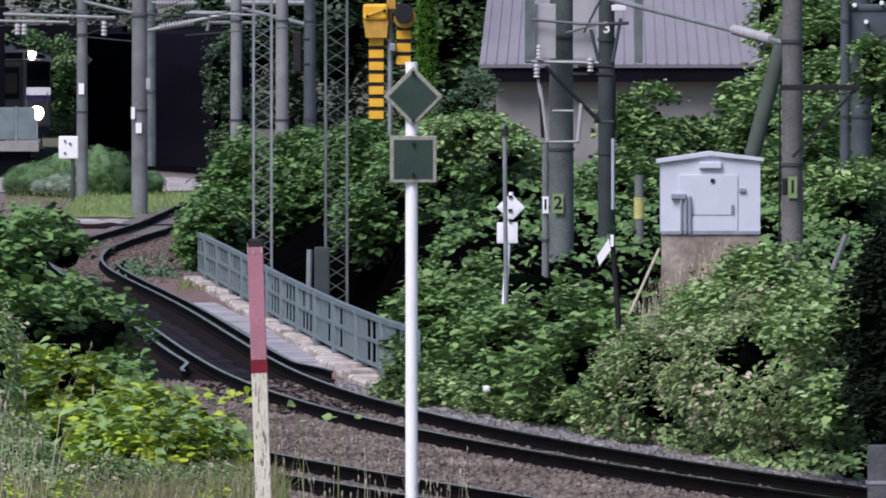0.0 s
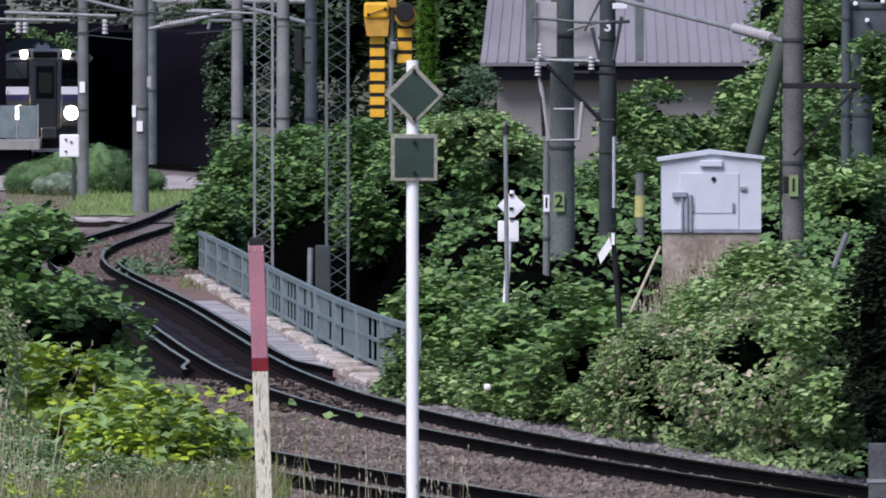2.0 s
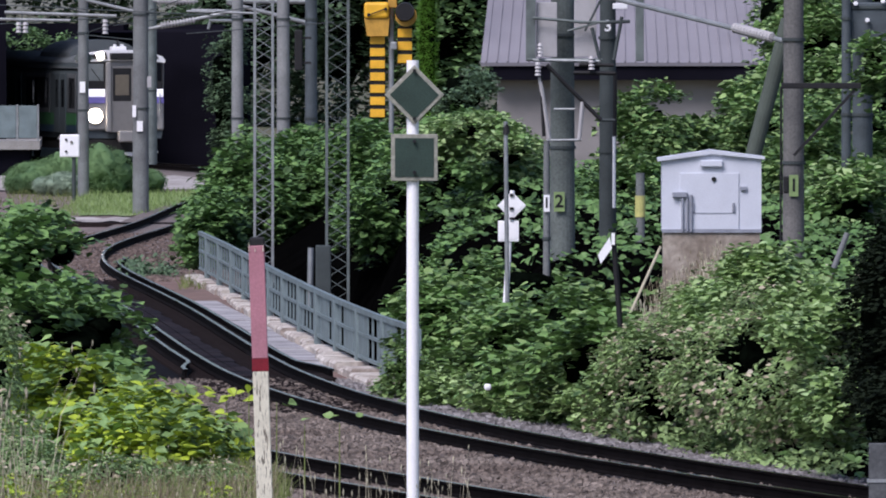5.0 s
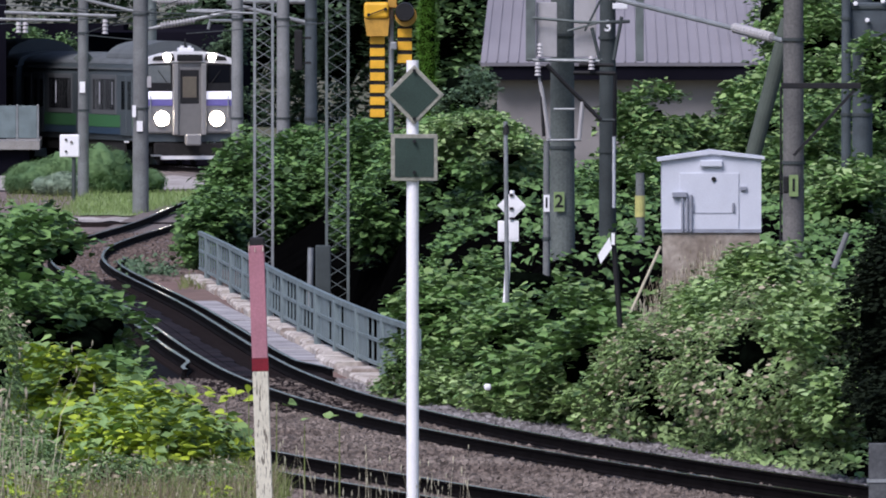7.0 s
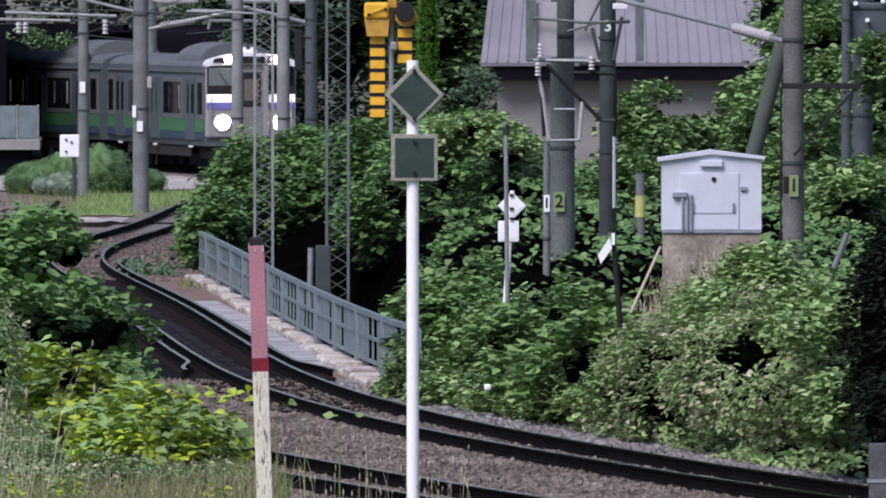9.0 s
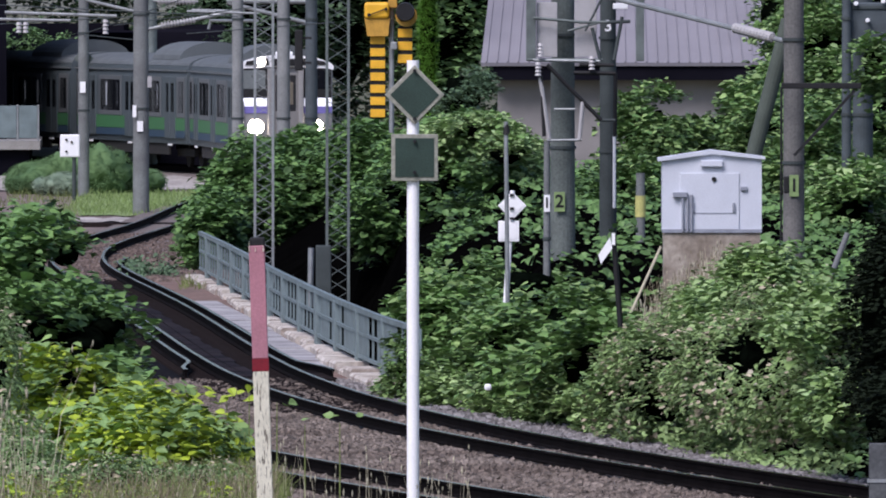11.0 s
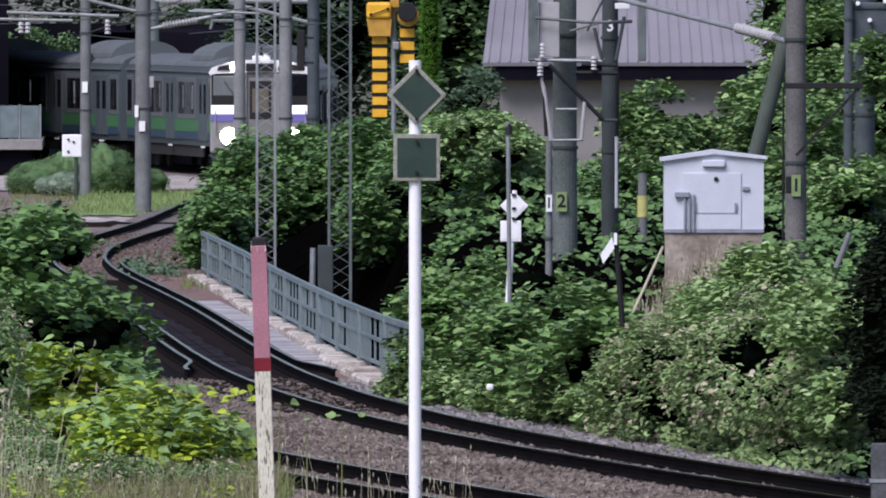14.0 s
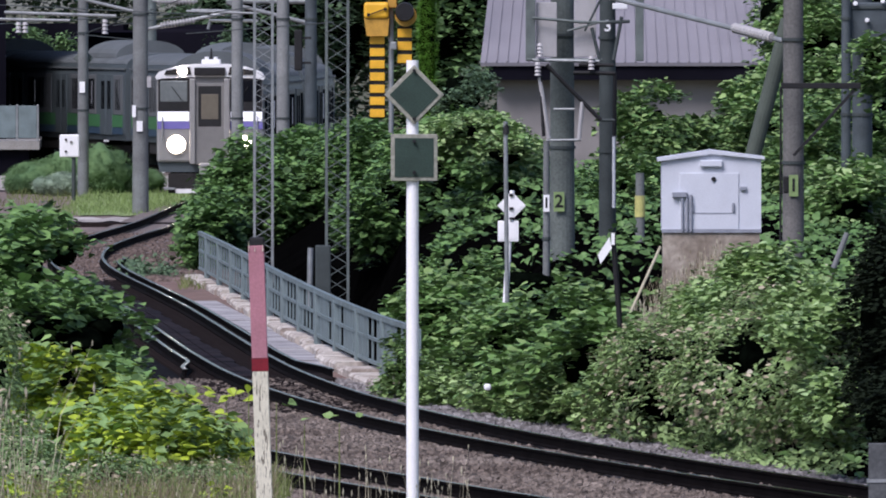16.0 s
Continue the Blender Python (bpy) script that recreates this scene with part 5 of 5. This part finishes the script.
for x_, y_, z_, bells in ((-11.29, 378.79, 4.78, (-0.09, 0.09)), (-9.06, 378.79, 4.75, (0.0,))):
    hang = thing("hanging_insulator", Matrix.Translation((x_, y_, z_)), "pair of small white hanging insulators" if len(bells) > 1 else "single white hanging insulator", "insulator", "hanging insulators")
    for bx in bells:
        one("bell", lambda bm: [tube(bm, (bx, 0, -0.16 + 0.1 * i), (bx, 0, -0.08 + 0.1 * i), 0.085, 0.055, 12) for i in range(3 if len(bells) > 1 else 4)], CERAMIC, hang)
    one("clamp", lambda bm: [box(bm, (-0.12, -0.03, 0.13), (0.12, 0.03, 0.2), 0.01), tube(bm, (0, 0, 0.18), (0, 0, 0.36), 0.015)], DARKPOLE, hang)

# ---- small line-side things ----
br = thing("pole_bracket", Matrix.Translation((5.37, 216.64, 4.31)), "black steel bracket with a diagonal brace", "bracket")
one("arm", lambda bm: box(bm, (-0.193, -0.25, -0.045), (1.03, -0.17, 0.045), 0.01), BLACK, br)
one("brace", lambda bm: beam(bm, (0.000, -0.2, -1.070), (0.930, -0.2, -0.070), 0.045, 0.045), BLACK, br)
one("cable", lambda bm: [tube(bm, (-0.193, -0.2, -0.02), (-0.202, -0.2, -2.965), 0.016, n=8)], BLACK, br)
one("clip", lambda bm: box(bm, (-0.158, -0.22, -1.649), (-0.070, -0.18, -1.386), 0.02), BLACK, br)

tag = thing("railing_tag", Matrix.Translation((-4.46, 282.17, 0.43)), "small white plate tied to the railing", "plate")
one("plate", lambda bm: box(bm, (-0.04, -0.03, -0.08), (0.04, 0.0, 0.08), 0.005), WHITE, tag)
sig = thing("signal_head", Matrix.Translation((-3.78, 368.73, 3.66)), "slim black signal head bracketed to the pole", "signal", )
one("case", lambda bm: box(bm, (-0.1, -0.1, 0), (0.11, 0.12, 1.062), 0.03), BLACK, sig)
for z in (0.2, 0.85):
    one("bracket", lambda bm: box(bm, (0.08, -0.03, z - 0.03), (0.34, 0.03, z + 0.03)), BLACK, sig)
fr = thing("pole_platform", Matrix.Translation((1.99, 237.42, 3.24)), "steel work frame bolted round the pole", "pole frame")
for a_, b_, r_, m_ in (((-38, 110), (-22, 4), 0.035, CERAMIC), ((-36, 112), (-31, 8), 0.03, BLACK), ((36, 68), (30, 2), 0.035, CERAMIC), ((-26, 1), (34, 2), 0.022, GALV), ((-14, 55), (22, 55), 0.022, GALV),
                       ((-50, 140), (66, 138), 0.03, GALV), ((-60, 141), (70, 141), 0.02, MASTSTEEL), ((-50, 213), (40, 205), 0.025, MASTSTEEL), ((-26, 132), (68, 36), 0.035, BLACK), ((68, 36), (92, 36), 0.025, DARKPOLE),
                       ((30, 205), (82, 206), 0.025, MASTSTEEL), ((52, 196), (66, 140), 0.03, DARKPOLE), ((104, 215), (90, 140), 0.03, DARKPOLE), ((78, 205), (118, 207), 0.03, DARKPOLE),
                       ((20, 118), (92, 117), 0.035, BLACK), ((30, 132), (90, 131), 0.03, BLACK), ((10, 190), (64, 205), 0.02, MASTSTEEL), ((40, 190), (70, 250), 0.02, DARKPOLE)):
    one("bar", lambda bm: tube(bm, (a_[0] / 103, -0.26, a_[1] / 103), (b_[0] / 103, -0.26, b_[1] / 103), r_, n=8), m_, fr)
for x_, z_ in ((-0.40, 1.10), (-0.36, 1.42), (0.50, 1.20)):
    one("insulator", lambda bm: [tube(bm, (x_, -0.32, z_ + 0.06 * i), (x_, -0.32, z_ + 0.045 + 0.06 * i), 0.06, 0.035, 10) for i in range(4)], CERAMIC, fr, "white ribbed insulator")
one("tall_upright", lambda bm: box(bm, (-0.602, -0.2, 1.340), (-0.437, 0.0, 3.4), 0.01), MASTSTEEL, fr)
one("tall_upright", lambda bm: box(bm, (1.243, -0.2, 1.340), (1.379, 0.0, 3.4), 0.01), MASTSTEEL, fr)
one("cover_plate", lambda bm: box(bm, (-0.427, -0.1, 1.408), (-0.078, -0.06, 2.330), 0.01), CERAMIC, fr, "pale cover plate")
one("cover_plate", lambda bm: box(bm, (0.214, -0.1, 1.408), (0.583, -0.06, 2.476), 0.01), CERAMIC, fr, "pale cover plate")
rod = thing("cable_guard", Matrix.Translation((2.89, 239.23, 2.09)), "slim white cable guard on the dark pole", "cable guard")
one("guard", lambda bm: tube(bm, (0, -0.2, 0), (0, -0.2, 1.204), 0.028, n=10), WHITE, rod)
one("cable", lambda bm: tube(bm, (0.01, -0.19, 1.204), (0.02, -0.19, 2.282), 0.035, n=8), BLACK, rod)

pbx = thing("pole_box", Matrix.Translation((7.60, 254.2, 4.83)), "slate grey switch box with white bushings on the steel pole", "switch box")
one("case", lambda bm: box(bm, (-0.34, -0.3, 0.0), (0.42, 0.5, 0.72), 0.03), SLATEPOLE, pbx)
one("lid", lambda bm: box(bm, (-0.37, -0.33, 0.60), (0.45, 0.53, 0.66), 0.01), DARKPOLE, pbx)
for x_, z_ in ((-0.19, 0.70), (0.02, 0.40), (0.30, 0.74)):
    one("bushing", lambda bm: [tube(bm, (x_, -0.42, z_), (x_, -0.28, z_), 0.032, 0.022, 10), tube(bm, (x_, -0.40, z_), (x_, -0.36, z_), 0.042, n=10)], WHITE, pbx, "white bushing")
gs = thing("guy_guard", Matrix.Translation((5.56, 205.0, 1.50)), "pale grey guy guard leaning beside the pole", "guy guard")
one("guard", lambda bm: tube(bm, (-0.1, 0, -0.3), (0.31, 0.3, 0.74), 0.045, 0.04, 10), POLE, gs)
one("plate", lambda bm: box(bm, (0.08, -0.30, 4.66), (0.33, -0.27, 4.76), 0.01), WHITE, p_three, "small white plate")
ds = thing("distance_sign", Matrix.Translation((0.92, 210.08, 1.05)), "white diamond and square signs on a leaning post", "track sign")
one("post", lambda bm: tube(bm, (-0.02, 0, -0.4), (0.109, 0, 1.748), 0.045, 0.035, 12), WHITE, ds)
plate(ds, 0.101, 1.521, 0.151, True, WHITE, WHITE, 0.015, -0.05)
plate(ds, 0.050, 1.143, 0.155, False, WHITE, WHITE, 0.015, -0.05)
for zz in (1.681, 1.479, 1.328):
    one("clamp", lambda bm: box(bm, (0.067, -0.09, zz - 0.02), (0.126, -0.05, zz + 0.02)), BLACK, ds)
tp = thing("thin_post", Matrix.Translation((0.95, 208.33, 1.09)), "thin grey steel post with a dark cap", "post")
one("shaft", lambda bm: tube(bm, (0, -0.1, -0.4), (-0.03, -0.1, 2.750), 0.032, n=10), GALV, tp)
one("cap", lambda bm: [tube(bm, (-0.02, -0.1, 2.56), (-0.02, -0.1, 2.72), 0.06, 0.03, 10)], BLACK, tp)
mk = thing("slanted_marker", Matrix.Translation((2.36, 193.05, 1.48)), "white slanted marker plate on a dark post", "track marker")
one("post", lambda bm: tube(bm, (0.06, 0, -0.3), (-0.04, 0, 0.988), 0.04, 0.035, 10), BLACK, mk)
one("plate", lambda bm: prism(bm, [(-0.247, 0.680), (-0.208, 0.556), (-0.054, 0.772), (-0.085, 0.927)], 0.02, Matrix.Translation((0, -0.08, 0))), WHITE, mk)
one("clip", lambda bm: box(bm, (-0.062, -0.08, 0.819), (-0.015, -0.06, 0.981)), WHITE, mk)
yp = thing("short_post", Matrix.Translation((3.32, 238.10, 1.50)), "short grey post with a yellow plate", "post")
one("shaft", lambda bm: tube(bm, (0, 0, -0.5), (0, 0, 1.190), 0.085, 0.075, 14), POLE, yp)
one("plate", lambda bm: tube(bm, (0, 0, 0.448), (0, 0, 0.810), 0.09, n=14), YELLOWISH, yp, "yellow wrapped plate")
one("foot", lambda bm: box(bm, (-0.16, -0.12, -0.03), (0.16, 0.12, 0.03)), DARKPOLE, yp)
SOOTPOST = mat("grey_post_paint", (0.11, 0.117, 0.12), 0.9, var=0.3, scale=4.0, fine=20, second=(0.075, 0.08, 0.082), spec=0.1)
ep = thing("edge_post", Matrix.Translation((4.81, 156.25, 0.05)), "dark grey square trackside post", "post")
one("shaft", lambda bm: box(bm, (-0.1, -0.1, -0.6), (0.12, 0.1, 0.719), 0.01), SOOTPOST, ep)
one("band", lambda bm: box(bm, (-0.12, -0.11, 0.287), (0.13, 0.11, 0.325)), GALV, ep)
cb = thing("trough_post", Matrix.Translation((-2.44, 260.42, 0.33)), "pale stub post beside a grey box", "post")
one("shaft", lambda bm: tube(bm, (-0.02, 0, -0.4), (0, 0, 0.688), 0.055, n=12), GALV, cb)
gb = thing("junction_box", Matrix.Translation((-2.21, 257.73, 0.39)), "slate grey steel junction box", "junction box")
one("case", lambda bm: box(bm, (-0.12, 0, -0.4), (0.16, 0.3, 0.722), 0.02), DARKPOLE, gb)
gy = thing("guy_rod", Matrix.Translation((2.62, 204.92, 1.08)), "thin pale guy rod leaning to the bank", "guy rod")
one("rod", lambda bm: tube(bm, (0, 0, -0.2), (0.541, 0.4, 0.967), 0.022, n=8), STRAW, gy)
pb = thing("white_pebble", Matrix.Translation((0.61, 193.80, 0.33)), "small white plastic scrap in the weeds", "litter")
one("scrap", lambda bm: box(bm, (-0.05, -0.2, -0.04), (0.05, -0.1, 0.05), 0.03), WHITE, pb)

one("timber_edge", lambda bm: box(bm, (-10.57, 359.20, -0.34), (-6.36, 360.23, -0.16), 0.02), SLEEPER, path, "dark timber edging")
stalks("lawn_grass", "short lime green grass blades on the yard strip", -10.46, -6.89, 377, 420, 5200, 0.08, 0.32, 0.012, GRASSLIME, 36, None, 0.6)
stalks("yard_weeds", "dry and green weeds along the yard path", -12.73, -10.23, 392, 424, 700, 0.1, 0.4, 0.01, STEM, 37, None, 0.6)
stalks("railing_weeds", "fresh green weeds at the end of the railing", -5.25, -4.75, 280, 291, 260, 0.15, 0.4, 0.012, STEM, 38, None, 0.6)
sleepers()


def motions():
    """The train pulls away and gathers speed; each car follows the bends of the track."""
    ys = np.arange(360.0, 680.0, 0.5)
    pts = np.array([(line_x(y), y) for y in ys])
    arc = np.concatenate(([0], np.cumsum(np.hypot(*np.diff(pts, axis=0).T))))
    start = float(np.interp(490.0, ys, arc))

    def spot(a):
        return float(np.interp(a, arc, pts[:, 0])), float(np.interp(a, arc, pts[:, 1]))
    for k, car in enumerate(cars):
        rows = []
        for i in range(33):
            t = i * 0.5
            a = start - (0.253453 + 2.33797 * t + 0.181229 * t ** 2 + 0.00851131 * t ** 3 - 0.000218273 * t ** 4) + k * 20.0
            f, r = spot(a + 2.8), spot(a + 16.6)
            m, dx, dy = ((f[0] + r[0]) / 2, (f[1] + r[1]) / 2), f[0] - r[0], f[1] - r[1]
            rows.append((t, pose(m[0], m[1], 0, 0, 0, math.degrees(math.atan2(dx, -dy)))))
        walk(car, rows)
    # the overhanging vines stir in the wind
    rest = swaying.matrix_basis.translation.copy()
    walk(swaying, [(i * 0.5, pose(rest.x + 0.022 * math.sin(i * 1.15) + 0.012 * math.sin(i * 0.43 + 1), rest.y, rest.z + 0.01 * math.sin(i * 0.9), 0, 0.35 * math.sin(i * 1.15 + 0.4), 0))
                   for i in range(33)])


motions()
